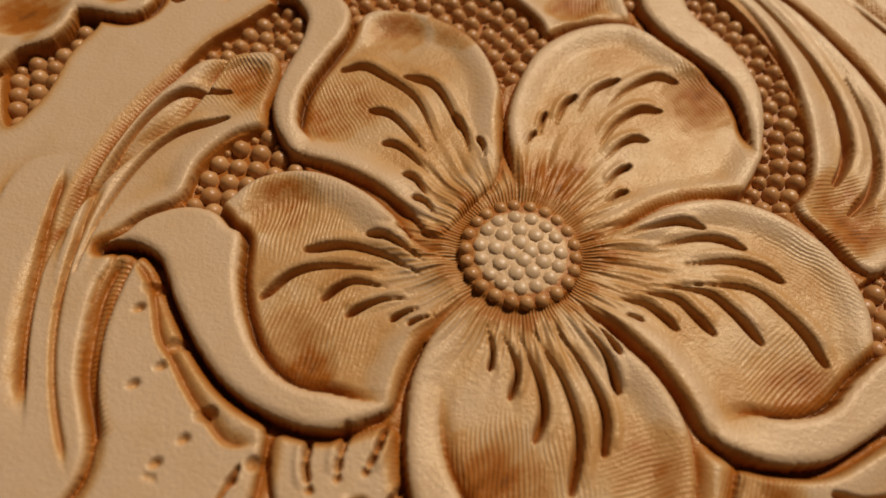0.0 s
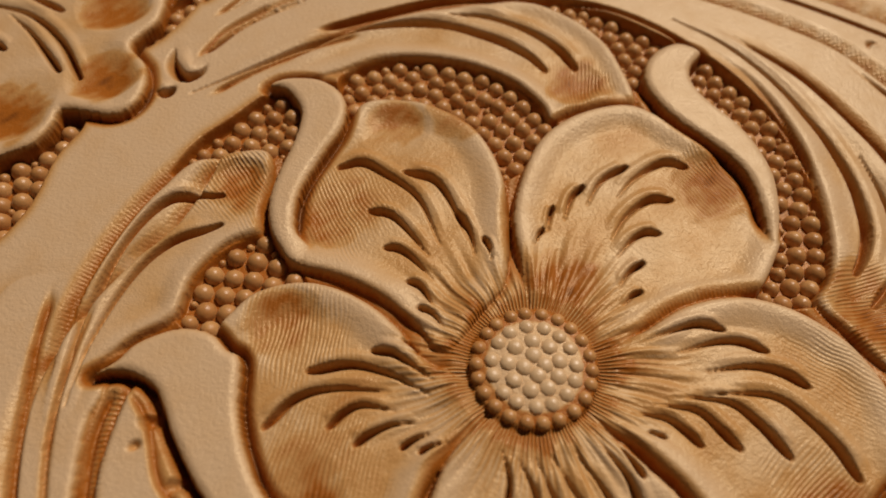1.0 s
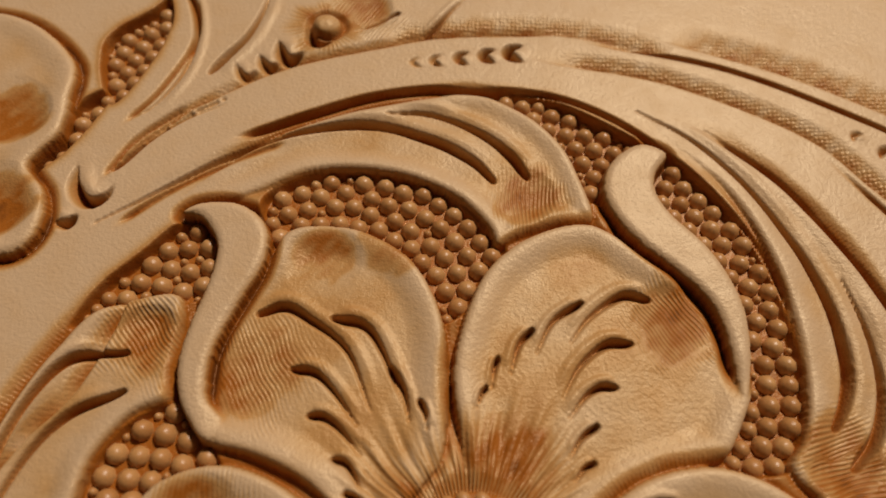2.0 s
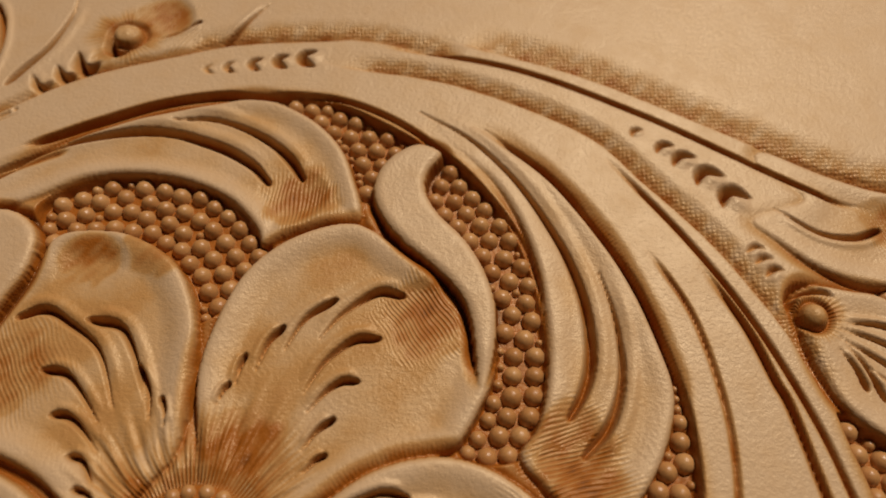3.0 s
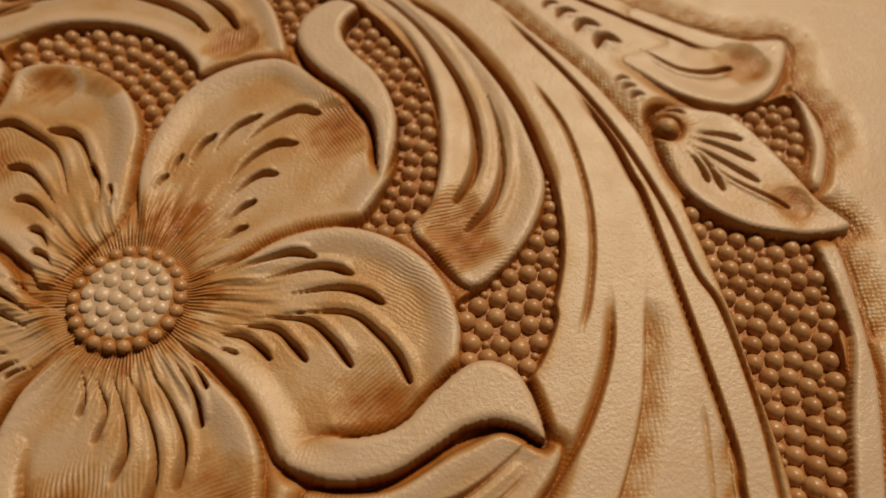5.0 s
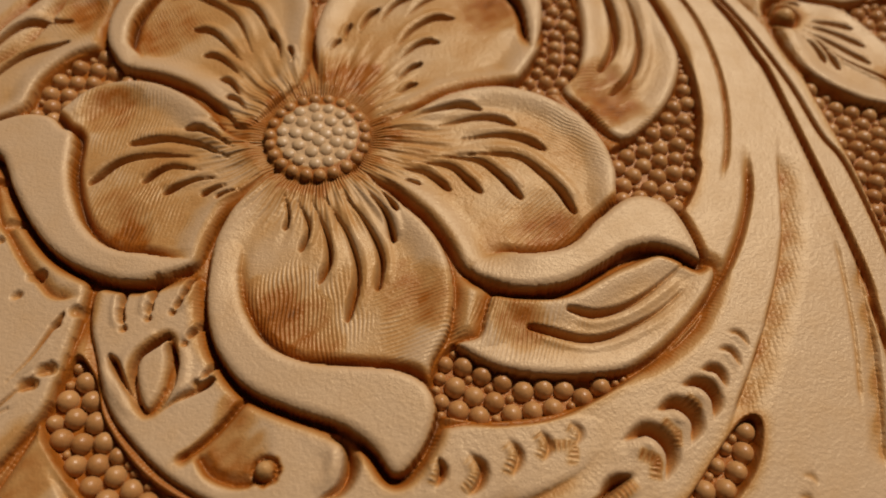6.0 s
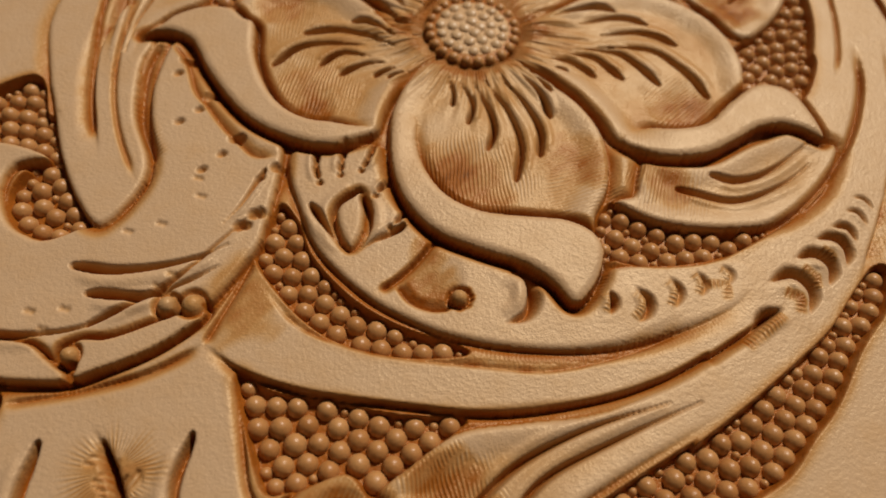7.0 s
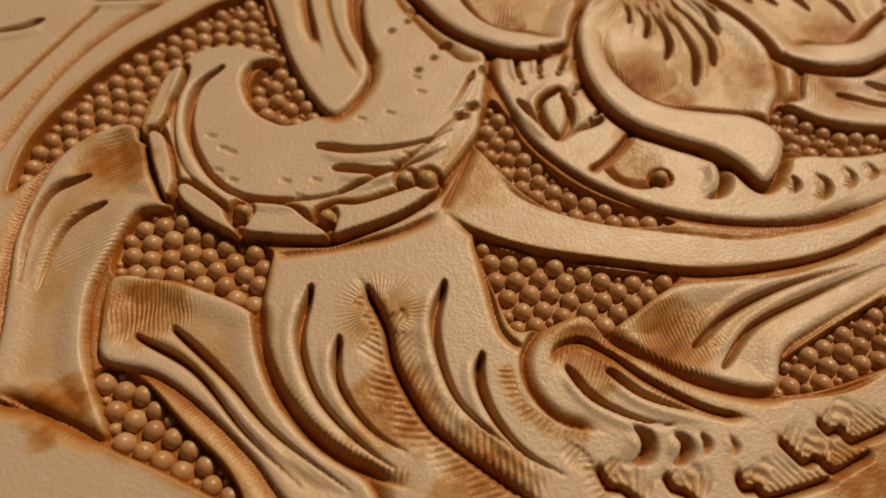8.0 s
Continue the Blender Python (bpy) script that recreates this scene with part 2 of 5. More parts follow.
def ball(x, y, r=0.5, h=0.4):
    """A round knob in a ring-shaped hollow."""
    sl = np.s_[slice(*window((x - 2 * r, y - 2 * r), (x + 2 * r, y + 2 * r))[:2]), slice(*window((x - 2 * r, y - 2 * r), (x + 2 * r, y + 2 * r))[2:])]
    far = np.hypot(GX[sl] - x, GY[sl] - y) / r
    press(sl, 0.4 * np.clip(1 - np.abs(far - 1.05) / 0.45, 0, 1))
    H[sl] = np.where(far < 1, np.maximum(H[sl], -0.3 + (h + 0.35) * np.sqrt(np.clip(1 - far ** 2, 0, 1))), H[sl])
    DYE[sl] = np.where(far < 0.85, 0.2, np.maximum(DYE[sl], 0.8 * np.clip(1 - np.abs(far - 1.1) / 0.4, 0, 1)))


def dashes(points, count, r=0.16, d=0.4):
    """A row of small pits struck along a line."""
    line = spline(points)
    for n in np.linspace(0, len(line) - 1, count).astype(int):
        x, y = line[n]
        r0, r1, c0, c1 = window((x - 2 * r, y - 2 * r), (x + 2 * r, y + 2 * r))
        sl = np.s_[r0:r1, c0:c1]
        k = np.clip(1 - (np.hypot(GX[sl] - x, GY[sl] - y) / r) ** 2, 0, 1)
        press(sl, d * k ** 0.7, -1.2)
        DYE[sl] = np.maximum(DYE[sl], min(0.95, 1.5 * d) * k)


def round_patch(x, y, r):
    r0, r1, c0, c1 = window((x - 1.6 * r, y - 1.6 * r), (x + 1.6 * r, y + 1.6 * r))
    sl = np.s_[r0:r1, c0:c1]
    far = np.hypot(GX[sl] - x, GY[sl] - y) / r * (1 + 0.25 * wobble(GX[sl], GY[sl], 0.7, x + y))
    return sl, np.clip(1 - (far / 1.3) ** 2, 0, 1)


def soften(x, y, inner, outer, level=0.02):
    """Petals run together into a smooth shallow bowl round the flower's middle."""
    r0, r1, c0, c1 = window((x - outer, y - outer), (x + outer, y + outer))
    sl = np.s_[r0:r1, c0:c1]
    far, turn = np.hypot(GX[sl] - x, GY[sl] - y), np.arctan2(GY[sl] - y, GX[sl] - x)
    k = ease((outer * (0.9 + 0.1 * np.sin(5 * turn - 0.7)) - far) / (outer - inner)) * (H[sl] > FLOOR + 0.1)
    H[sl] = H[sl] * (1 - 0.85 * k) + 0.85 * k * (level + 0.05 * np.sin(5 * turn + 0.4))
    DYE[sl] = DYE[sl] * (1 - 0.6 * k)


def scoop(x, y, r=1.6, d=0.3, a=0.75, lean=0.0):
    """A thumb-shaped hollow pressed into a leaf or petal, steeper on one side, with dye gathered in it."""
    q = radians(lean)
    r0, r1, c0, c1 = window((x - 1.5 * r, y - 1.5 * r), (x + 1.5 * r, y + 1.5 * r))
    sl = np.s_[r0:r1, c0:c1]
    px, py = GX[sl] - x, GY[sl] - y
    u, v = (px * math.cos(q) + py * math.sin(q)) / r, (py * math.cos(q) - px * math.sin(q)) / r
    far = np.hypot(u * np.where(u > 0, 1.15, 0.75), v)
    k = np.where(SMOOTH[sl], 0, np.clip(1 - far ** 2, 0, 1))
    press(sl, d * k ** 0.9 * (1 + 0.5 * u), -1.0)
    DYE[sl] = np.maximum(DYE[sl], a * ease(k * 1.3) * (0.62 + 0.45 * u + 0.25 * wobble(GX[sl], GY[sl], 0.3, r)))


def stain(x, y, r=1.5, a=0.7):
    """Dye rubbed into a hollow by hand."""
    sl, k = round_patch(x, y, r)
    DYE[sl] = np.where(SMOOTH[sl], DYE[sl], np.maximum(DYE[sl], min(a, 1.0) * k * (0.85 + 0.3 * wobble(GX[sl], GY[sl], 0.35, 5.0))))


def hatch(x, y, r=2.0, ang=0.0, a=0.8, pitch=0.215):
    """Fine parallel lines struck with a toothed shader."""
    sl, k = round_patch(x, y, r)
    q = radians(ang)
    more = (a * k > LINE[sl]) & (H[sl] > FLOOR + 0.2) & ~SMOOTH[sl]
    PHASE[sl] = np.where(more, (GX[sl] * math.sin(q) - GY[sl] * math.cos(q) + 0.12 * wobble(GX[sl], GY[sl], 0.9, x)) * 2 * math.pi / pitch, PHASE[sl])
    LINE[sl] = np.where(more, a * k, LINE[sl])


def fringe(points, w=1.5, side=1, a=0.9, pitch=0.26, slant=0.6, dye=0.3):
    """Fine ticks struck along one side of a line, leaning back from it."""
    line = spline(points)
    sl, far, along, sd = near(line, w)
    run = along * np.linalg.norm(np.diff(line, axis=0), axis=1).sum()
    tuft = w * (0.62 + 0.38 * np.abs(np.sin(run * 1.45))) if pitch > 0.3 else w
    k = a * ease(1.7 * (1 - far / tuft)) * (sd == side) * ease(along / 0.05) * ease((1 - along) / 0.05)
    k *= 0.8 + 0.4 * wobble(GX[sl], GY[sl], 0.5, w)
    more = (k > LINE[sl]) & (H[sl] > FLOOR + 0.2) & ~SMOOTH[sl]
    PHASE[sl] = np.where(more, (run + slant * far) * 2 * math.pi / pitch, PHASE[sl])
    LINE[sl] = np.where(more, k, LINE[sl])
    if pitch > 0.3:
        tick = 0.5 + 0.5 * np.sin((run + slant * far) * 2 * math.pi / pitch)
        press(sl, 0.2 * np.minimum(k, 1.2) * np.where(more, tick, 0), -1.3)
        dye = dye * (0.3 + 0.9 * tick) * np.clip(1.3 * (1 - far / w), 0, 1)
    DYE[sl] = np.maximum(DYE[sl], dye * k)


def rays(x, y, inner, outer, count, a=1.0, dye=0.8):
    """Fine lines struck round a middle, like the spokes of a wheel, each blow a little longer or shorter than the next."""
    r0, r1, c0, c1 = window((x - outer, y - outer), (x + outer, y + outer))
    sl = np.s_[r0:r1, c0:c1]
    far, turn = np.hypot(GX[sl] - x, GY[sl] - y), np.arctan2(GY[sl] - y, GX[sl] - x)
    blow = np.floor((turn + math.pi) / (2 * math.pi) * count / 3.0)
    ragged = np.modf(np.abs(np.sin(blow * 12.9898 + count) * 43758.5453))[0]
    reach = outer * (0.80 + 0.10 * np.sin(5 * turn + 1.0) * np.cos(3 * turn) + 0.17 * (ragged - 0.5))
    k = a * np.clip((reach - far) / (outer - inner) * 1.5, 0, 1) * (far > inner * 0.8)
    more = (k > LINE[sl]) & (H[sl] > FLOOR + 0.2) & ~SMOOTH[sl]
    PHASE[sl] = np.where(more, turn * count + 0.8 * np.sin(far * 2.1), PHASE[sl])
    LINE[sl] = np.where(more, k, LINE[sl])
    DYE[sl] = np.maximum(DYE[sl], dye * np.minimum(k, 1.0) ** 1.3 * (0.85 + 0.22 * np.sin(3 * turn + 0.6) + 0.25 * (ragged - 0.5)))


# ---- the drawing ----
pocket("ground", [(-11.4, 17.7), (-10.18, 18.96), (-7.51, 19.89), (-4.72, 19.73), (-1.95, 18.92), (-0.24, 17.44), (1.07, 15.99), (1.71, 15.39), (0.35, 12.98), (-1.08, 11.2), (-2.49, 11.56), (-4.47, 13.83), (-7.12, 14.69), (-9.72, 14.71), (-10.8, 15.49)])
pocket("ground", [(-19.74, 10.19), (-18.69, 12.43), (-17.13, 14.2), (-15.22, 16.29), (-13.47, 15.74), (-12.89, 14.06), (-13.84, 11.94), (-16.92, 11.54), (-18.65, 10.84)])
pocket("ground", [(-17.57, 2.08), (-16.86, 4.18), (-15.75, 5.74), (-13.88, 6.71), (-12.55, 5.77), (-11.64, 4.5), (-11.31, 3.24), (-13.81, 1.55), (-15.44, 0.8), (-17.03, 1.21)])
pocket("ground", [(-0.03, 25.7), (3.74, 25.64), (6.79, 24.17), (9.41, 22.61), (11.6, 21.31), (13.44, 19.17), (14.88, 16.51), (15.77, 13.8), (16.12, 10.89), (16.18, 8.17), (15.81, 6.24), (14.71, 4.54), (13.02, 4.23), (11.55, 4.96), (12.23, 7.46), (12.65, 10.13), (12.21, 12.24), (11.13, 14.08), (9.36, 15.97), (7.15, 18.16), (5.89, 18.97), (5.05, 21.35), (2.95, 23.83)])
pocket("ground", [(22.01, 8.44), (22.58, 8.79), (22.89, 6.35), (22.98, 3.31), (22.38, 0.49), (22.35, -1.0), (21.12, -3.62), (19.89, -4.25), (16.73, -3.67), (16.71, -0.53), (18.24, 1.23), (20.61, 3.57), (22.21, 6.47)])
pocket("ground", [(30.4, 7.14), (32.74, 5.59), (35.98, 5.02), (38.07, 4.76), (38.33, 1.2), (38.44, -1.53), (37.48, -1.22), (37.6, -5.34), (36.78, -9.68), (35.05, -14.09), (33.35, -15.13), (33.04, -11.47), (32.84, -8.01), (32.32, -4.21), (31.75, -0.01), (31.04, 3.43)])
pocket("ground", [(34.38, 14.18), (36.9, 14.79), (39.09, 15.27), (39.39, 13.03), (38.99, 10.79), (38.05, 9.7), (36.08, 11.06), (34.83, 13.05)])
pocket("ground", [(6.79, -14.28), (7.88, -12.33), (9.57, -13.32), (12.38, -13.66), (16.36, -13.52), (16.67, -13.89), (14.52, -15.23), (11.44, -16.16), (8.72, -16.24), (7.09, -15.82)])
pocket("ground", [(22.24, -15.7), (23.06, -15.86), (22.34, -18.18), (20.25, -20.71), (18.35, -23.62), (16.64, -25.51), (14.54, -27.69), (9.62, -29.99), (6.1, -31.23), (4.05, -31.39), (4.05, -30.15), (6.76, -28.2), (11.0, -25.67), (10.74, -26.01), (13.89, -23.74), (16.62, -21.56), (18.85, -19.6), (20.85, -17.13)])
pocket("ground", [(-10.47, -13.53), (-9.37, -14.58), (-8.39, -16.68), (-6.15, -19.0), (-3.63, -20.4), (-0.49, -21.34), (-0.17, -21.91), (-3.13, -22.11), (-6.27, -21.56), (-8.47, -20.4), (-10.4, -18.47), (-11.41, -16.88), (-11.09, -15.14)])
pocket("ground", [(-11.39, -23.19), (-9.48, -24.01), (-6.41, -24.43), (-3.37, -24.94), (-0.15, -24.99), (-1.04, -26.06), (-3.69, -28.58), (-4.58, -28.78), (-5.69, -27.89), (-7.78, -28.64), (-9.23, -28.87), (-10.1, -27.16), (-10.85, -25.2)])
pocket("ground", [(-37.27, -21.78), (-37.29, -18.22), (-35.72, -14.49), (-33.49, -11.11), (-30.56, -8.2), (-28.62, -6.37), (-25.97, -5.17), (-24.67, -7.93), (-23.84, -7.82), (-22.79, -11.52), (-24.85, -11.87), (-29.02, -12.1), (-30.47, -14.25), (-30.87, -16.9), (-33.01, -17.0), (-35.16, -18.75), (-36.32, -20.78)])
pocket("ground", [(-25.38, -13.31), (-24.39, -11.46), (-22.46, -11.35), (-20.79, -13.51), (-19.72, -15.46), (-21.48, -16.29), (-23.53, -15.98), (-24.75, -15.08)])
pocket("ground", [(-30.64, -24.95), (-29.45, -22.28), (-27.23, -22.47), (-23.9, -23.77), (-22.23, -24.75), (-22.17, -26.11), (-22.67, -28.57), (-24.73, -27.55), (-27.25, -26.68), (-30.03, -26.79)])
pocket("ground", [(-30.05, -32.19), (-29.01, -31.42), (-27.13, -32.36), (-24.78, -34.48), (-22.62, -36.22), (-21.58, -37.8), (-22.73, -37.73), (-25.68, -36.47), (-28.24, -35.53), (-29.38, -33.7)])
pocket("ground", [(-27.88, 5.22), (-29.59, 9.83), (-28.25, 12.29), (-26.5, 13.85), (-25.32, 13.19), (-26.16, 10.79), (-26.57, 7.39)])
pocket("ground", [(-24.13, 18.97), (-23.51, 21.25), (-22.74, 23.93), (-20.81, 25.16), (-21.65, 22.4), (-22.84, 20.03)])
pocket("ground", [(-20.97, 23.81), (-22.46, 28.56), (-20.17, 31.44), (-19.31, 32.44), (-18.72, 30.26), (-19.38, 26.81)])

# leaves and stems
shape("rim_stem", [(39.07, 15.83), (40.08, 14.09), (40.33, 11.46), (39.37, 8.61), (38.48, 7.91), (38.33, 8.58), (39.23, 11.06), (39.29, 13.67)], top=0.0, bw=0.6)
shape("rim_stem", [(37.74, 4.44), (38.9, 4.55), (39.18, 1.45), (39.1, -1.82), (38.71, -5.39), (36.22, -15.12), (34.85, -15.14), (36.72, -6.74), (38.11, -1.83), (38.06, 1.15)], top=0.0, bw=0.6)
shape("leaf", [(-15.83, 17.26), (-11.93, 21.47), (-6.96, 23.88), (-2.58, 25.19), (0.02, 25.59), (2.71, 24.36), (4.7, 22.43), (5.74, 20.17), (6.32, 17.31), (4.23, 16.89), (2.18, 16.06), (1.19, 15.49), (0.67, 16.59), (-0.97, 18.28), (-3.53, 19.46), (-6.35, 19.89), (-9.07, 19.59), (-11.56, 18.32), (-14.04, 17.3)], top=0.05, dish=0.24, rim=0.6, fade=10, fade_at=(-16.48, 16.68))
shape("leaf", [(10.41, 23.63), (13.76, 19.88), (15.57, 15.79), (16.17, 11.85), (16.11, 8.74), (15.52, 6.16), (14.57, 4.62), (15.61, 3.17), (17.71, 0.95), (19.52, 2.07), (21.29, 4.41), (22.4, 7.54), (22.02, 10.22), (21.05, 13.25), (19.52, 16.71), (17.17, 20.0), (14.69, 22.61), (12.52, 23.7)], top=0.0, dish=0.22, rim=0.7, fade=9, fade_at=(11.50, 23.48))
shape("leaf", [(28.13, 17.92), (29.28, 16.64), (31.1, 15.11), (33.29, 14.14), (35.31, 14.13), (37.66, 15.49), (39.27, 18.12), (39.59, 20.32), (36.58, 20.25), (33.14, 21.25), (29.73, 22.79), (29.21, 21.6), (31.45, 19.69), (29.91, 18.76)], top=0.05, dish=0.22, rim=0.75, bw=0.9, fade=7.5, fade_at=(28.9, 20.0))
shape("leaf", [(29.5, 13.32), (30.6, 14.04), (32.56, 13.8), (34.5, 13.41), (36.11, 11.61), (37.52, 9.24), (38.62, 7.25), (40.17, 5.45), (37.65, 4.68), (34.66, 4.93), (32.68, 5.67), (30.94, 7.07), (30.12, 8.7), (29.52, 11.12)], top=0.12, dish=0.12, rim=0.6)
shape("leaf", [(9.65, -10.5), (10.34, -9.41), (13.74, -9.53), (16.91, -7.73), (19.52, -6.56), (21.31, -7.1), (22.07, -7.82), (20.78, -10.52), (18.73, -12.47), (16.3, -13.63), (12.89, -13.98), (10.11, -13.61), (8.09, -12.47), (9.29, -11.91)], top=0.05, dish=0.22, rim=0.7)
shape("bud", [(-10.49, -10.3), (-9.36, -14.01), (-8.19, -16.4), (-6.24, -18.37), (-4.13, -19.8), (-0.95, -21.04), (2.72, -21.54), (6.43, -21.37), (9.98, -20.45), (13.81, -18.61), (15.4, -16.53), (13.35, -15.8), (9.58, -16.25), (6.8, -16.61), (5.07, -15.05), (0.47, -13.14), (-4.4, -9.57), (-7.68, -8.94)], top=0.05, dish=0.0, fade=8, fade_at=(15.39, -16.98))
shape("leaf", [(-4.26, -28.85), (-2.74, -27.34), (-0.46, -25.73), (2.69, -25.13), (6.53, -24.53), (11.75, -22.46), (12.3, -24.21), (11.02, -25.16), (6.76, -27.75), (4.71, -29.28), (3.72, -31.43), (0.31, -31.02), (-2.41, -29.83)], top=0.0, dish=0.24, rim=0.7, fade=11, fade_at=(12.68, -23.59))
shape("scroll_leaf", [(-23.71, -11.05), (-26.52, -10.13), (-28.9, -10.75), (-30.22, -12.82), (-30.79, -16.0), (-30.59, -18.1), (-29.34, -20.44), (-28.15, -21.98), (-24.1, -24.15), (-19.32, -24.09), (-17.21, -23.09), (-13.62, -20.28), (-11.43, -16.71), (-11.04, -14.87), (-10.75, -10.31), (-12.0, -5.8), (-15.42, -1.36), (-18.04, -0.52), (-19.04, -5.71), (-17.97, -11.43), (-18.44, -13.51), (-20.56, -15.37), (-22.38, -16.3), (-23.65, -16.0), (-24.79, -15.18), (-25.7, -13.23), (-25.39, -11.72)], top=0.12)
shape("stem", [(-19.82, -15.42), (-21.41, -13.96), (-23.12, -11.01), (-24.66, -7.04), (-25.4, -5.1), (-26.56, -0.42), (-25.41, 3.27), (-19.83, 3.01), (-19.82, -2.07), (-20.1, -3.96), (-19.55, -7.88), (-18.11, -11.24), (-18.44, -13.51)], top=0.06, fade=13.0, fade_at=(-22.98, 3.41))
shape("leaf", [(-32.21, -16.62), (-30.89, -17.28), (-29.84, -20.07), (-28.27, -22.17), (-29.91, -22.73), (-30.57, -24.62), (-31.1, -26.95), (-30.99, -29.18), (-30.29, -31.55), (-28.55, -35.08), (-32.05, -33.93), (-34.46, -33.13), (-35.16, -29.34), (-35.91, -24.76), (-35.58, -20.32), (-34.32, -17.97)], top=0.0, dish=0.24, rim=0.7)
shape("leaf", [(-30.28, -26.91), (-28.38, -26.63), (-25.93, -27.15), (-22.59, -28.51), (-22.03, -30.62), (-20.69, -33.15), (-18.56, -35.21), (-16.08, -36.65), (-15.7, -38.1), (-18.96, -38.23), (-21.62, -35.72), (-24.41, -33.44), (-26.88, -31.99), (-29.49, -31.43), (-30.15, -29.76)], top=0.0, dish=0.22, rim=0.7)
shape("leaf", [(-14.62, 12.05), (-16.93, 11.78), (-18.79, 10.99), (-20.03, 9.08), (-21.34, 6.14), (-22.29, 2.49), (-22.46, -0.5), (-22.07, -3.73), (-20.94, -3.67), (-20.73, -1.8), (-20.16, -0.6), (-18.98, 0.5), (-17.5, 1.69), (-17.06, 3.99), (-15.75, 5.96), (-13.78, 7.19), (-14.02, 9.46)], top=0.0, dish=0.24, rim=0.6, fade=7.0, fade_at=(-20.94, -4.24))

# stem edges
cut([(-16.72, 13.14), (-18.55, 7.3), (-20.32, 4.77), (-21.92, 1.7), (-22.88, -1.42), (-22.81, -4.49), (-22.04, -7.79), (-21.18, -10.29)], d=0.5, w=1.1, side=1, matte=0.35)
cut([(13.34, 23.5), (15.85, 21.55), (17.59, 19.74), (19.24, 17.23), (20.8, 14.54), (21.65, 12.36), (22.43, 9.61), (22.84, 7.66), (23.02, 5.19), (22.9, 2.86), (22.34, 0.4), (21.58, -1.65)], d=0.75, w=0.7, side=1)
cut([(-0.11, 26.08), (4.25, 25.7), (7.62, 24.36), (10.62, 22.14), (12.82, 19.76), (14.76, 17.1), (15.8, 14.42), (16.18, 11.88)], d=0.5, w=0.6, side=1)
cut([(22.13, 15.59), (23.86, 12.04), (24.75, 7.59), (24.78, 3.86), (24.22, 0.45), (23.56, -1.65)], d=0.3, w=0.5, side=1)
cut([(20.32, 21.67), (24.18, 16.46), (27.02, 11.58), (29.16, 6.39), (30.29, 2.19), (31.31, -0.15), (32.17, -5.62), (32.36, -10.43), (32.34, -14.93)], d=0.5, w=0.45, side=-1)
cut([(24.75, 15.04), (26.53, 11.78), (27.57, 8.73), (28.4, 5.88), (30.49, -6.31), (30.63, -9.61), (30.79, -12.65), (30.86, -14.95), (30.83, -17.58)], d=0.5, w=0.8, side=1)
cut([(3.94, 28.3), (11.6, 27.01), (18.94, 23.71), (22.36, 20.19), (25.53, 16.5), (27.81, 12.89), (29.1, 10.39), (30.43, 6.73)], d=0.4, w=1.5, side=-1, matte=0.8)
cut([(6.88, 30.1), (15.24, 28.46), (22.62, 25.23), (27.86, 22.37), (32.86, 19.63), (34.98, 19.12)], d=0.45, w=0.5, side=1)
cut([(11.37, 30.55), (19.0, 28.21), (26.27, 24.77), (33.15, 21.34), (36.58, 20.25), (39.7, 20.33), (39.6, 17.71), (39.49, 15.85), (40.74, 13.73), (40.27, 10.74), (39.47, 8.27)], d=0.35, w=2.6, side=-1, matte=1.0)
cut([(38.62, 7.25), (40.17, 5.45), (39.41, 4.41), (39.53, 0.61), (39.45, -2.08)], d=0.35, w=2.2, side=-1, matte=1.0)
cut([(7.64, -16.49), (10.59, -16.4), (13.33, -15.83), (16.6, -13.97), (19.41, -11.77), (21.96, -8.84), (23.71, -5.99), (25.02, -2.56), (25.48, 0.71)], d=0.45, w=0.9, side=-1)
cut([(21.32, -16.32), (23.63, -12.07), (25.39, -8.08), (26.52, -4.51), (27.34, 0.72)], d=0.3, w=1.6, side=1, matte=0.45)
cut([(30.41, -6.62), (30.26, -8.75), (30.05, -11.04), (29.74, -13.19), (29.29, -15.71), (28.76, -18.05)], d=0.25, w=1.0, side=1, matte=0.6)
cut([(29.38, -5.23), (29.22, -8.48), (28.91, -11.61), (28.35, -14.99)], d=0.12, w=0.4, side=1)
cut([(-13.09, -21.95), (-11.04, -23.22), (-7.97, -24.11), (-3.4, -24.61), (1.19, -24.81), (6.01, -24.01), (9.46, -22.81), (12.04, -21.4), (12.17, -21.43), (14.48, -19.91), (16.24, -18.58)], d=0.55, w=1.0, side=1)
cut([(-10.43, -19.02), (-8.51, -20.85), (-4.76, -22.04), (-0.06, -22.47), (4.06, -22.56), (8.16, -21.43), (11.53, -19.83)], d=0.35, w=1.0, side=-1, matte=0.4)
cut([(-22.37, -25.22), (-22.48, -27.55), (-22.09, -30.03), (-21.03, -32.32), (-19.16, -34.58), (-16.91, -35.97), (-14.2, -36.94)], d=0.55, w=0.9, side=-1)
cut([(-5.27, -33.89), (-7.15, -33.43), (-8.47, -32.1), (-8.86, -30.37), (-8.11, -28.81), (-6.61, -27.72), (-5.56, -27.41)], d=0.5, w=1.0, side=1)
cut([(-5.56, -27.41), (-4.35, -28.92), (-1.09, -30.8), (2.47, -31.72), (6.84, -31.32), (9.68, -30.21)], d=0.45, w=1.1, side=-1)
cut([(-7.32, -30.83), (-7.13, -29.68), (-5.81, -29.12), (-4.41, -29.78), (-2.54, -31.11), (0.11, -32.41), (2.28, -32.86)], d=0.45, w=0.9, side=1)
cut([(-34.46, -33.13), (-30.86, -34.37), (-27.89, -35.63), (-24.22, -37.01), (-21.48, -38.2)], d=0.4, w=1.2, side=-1)
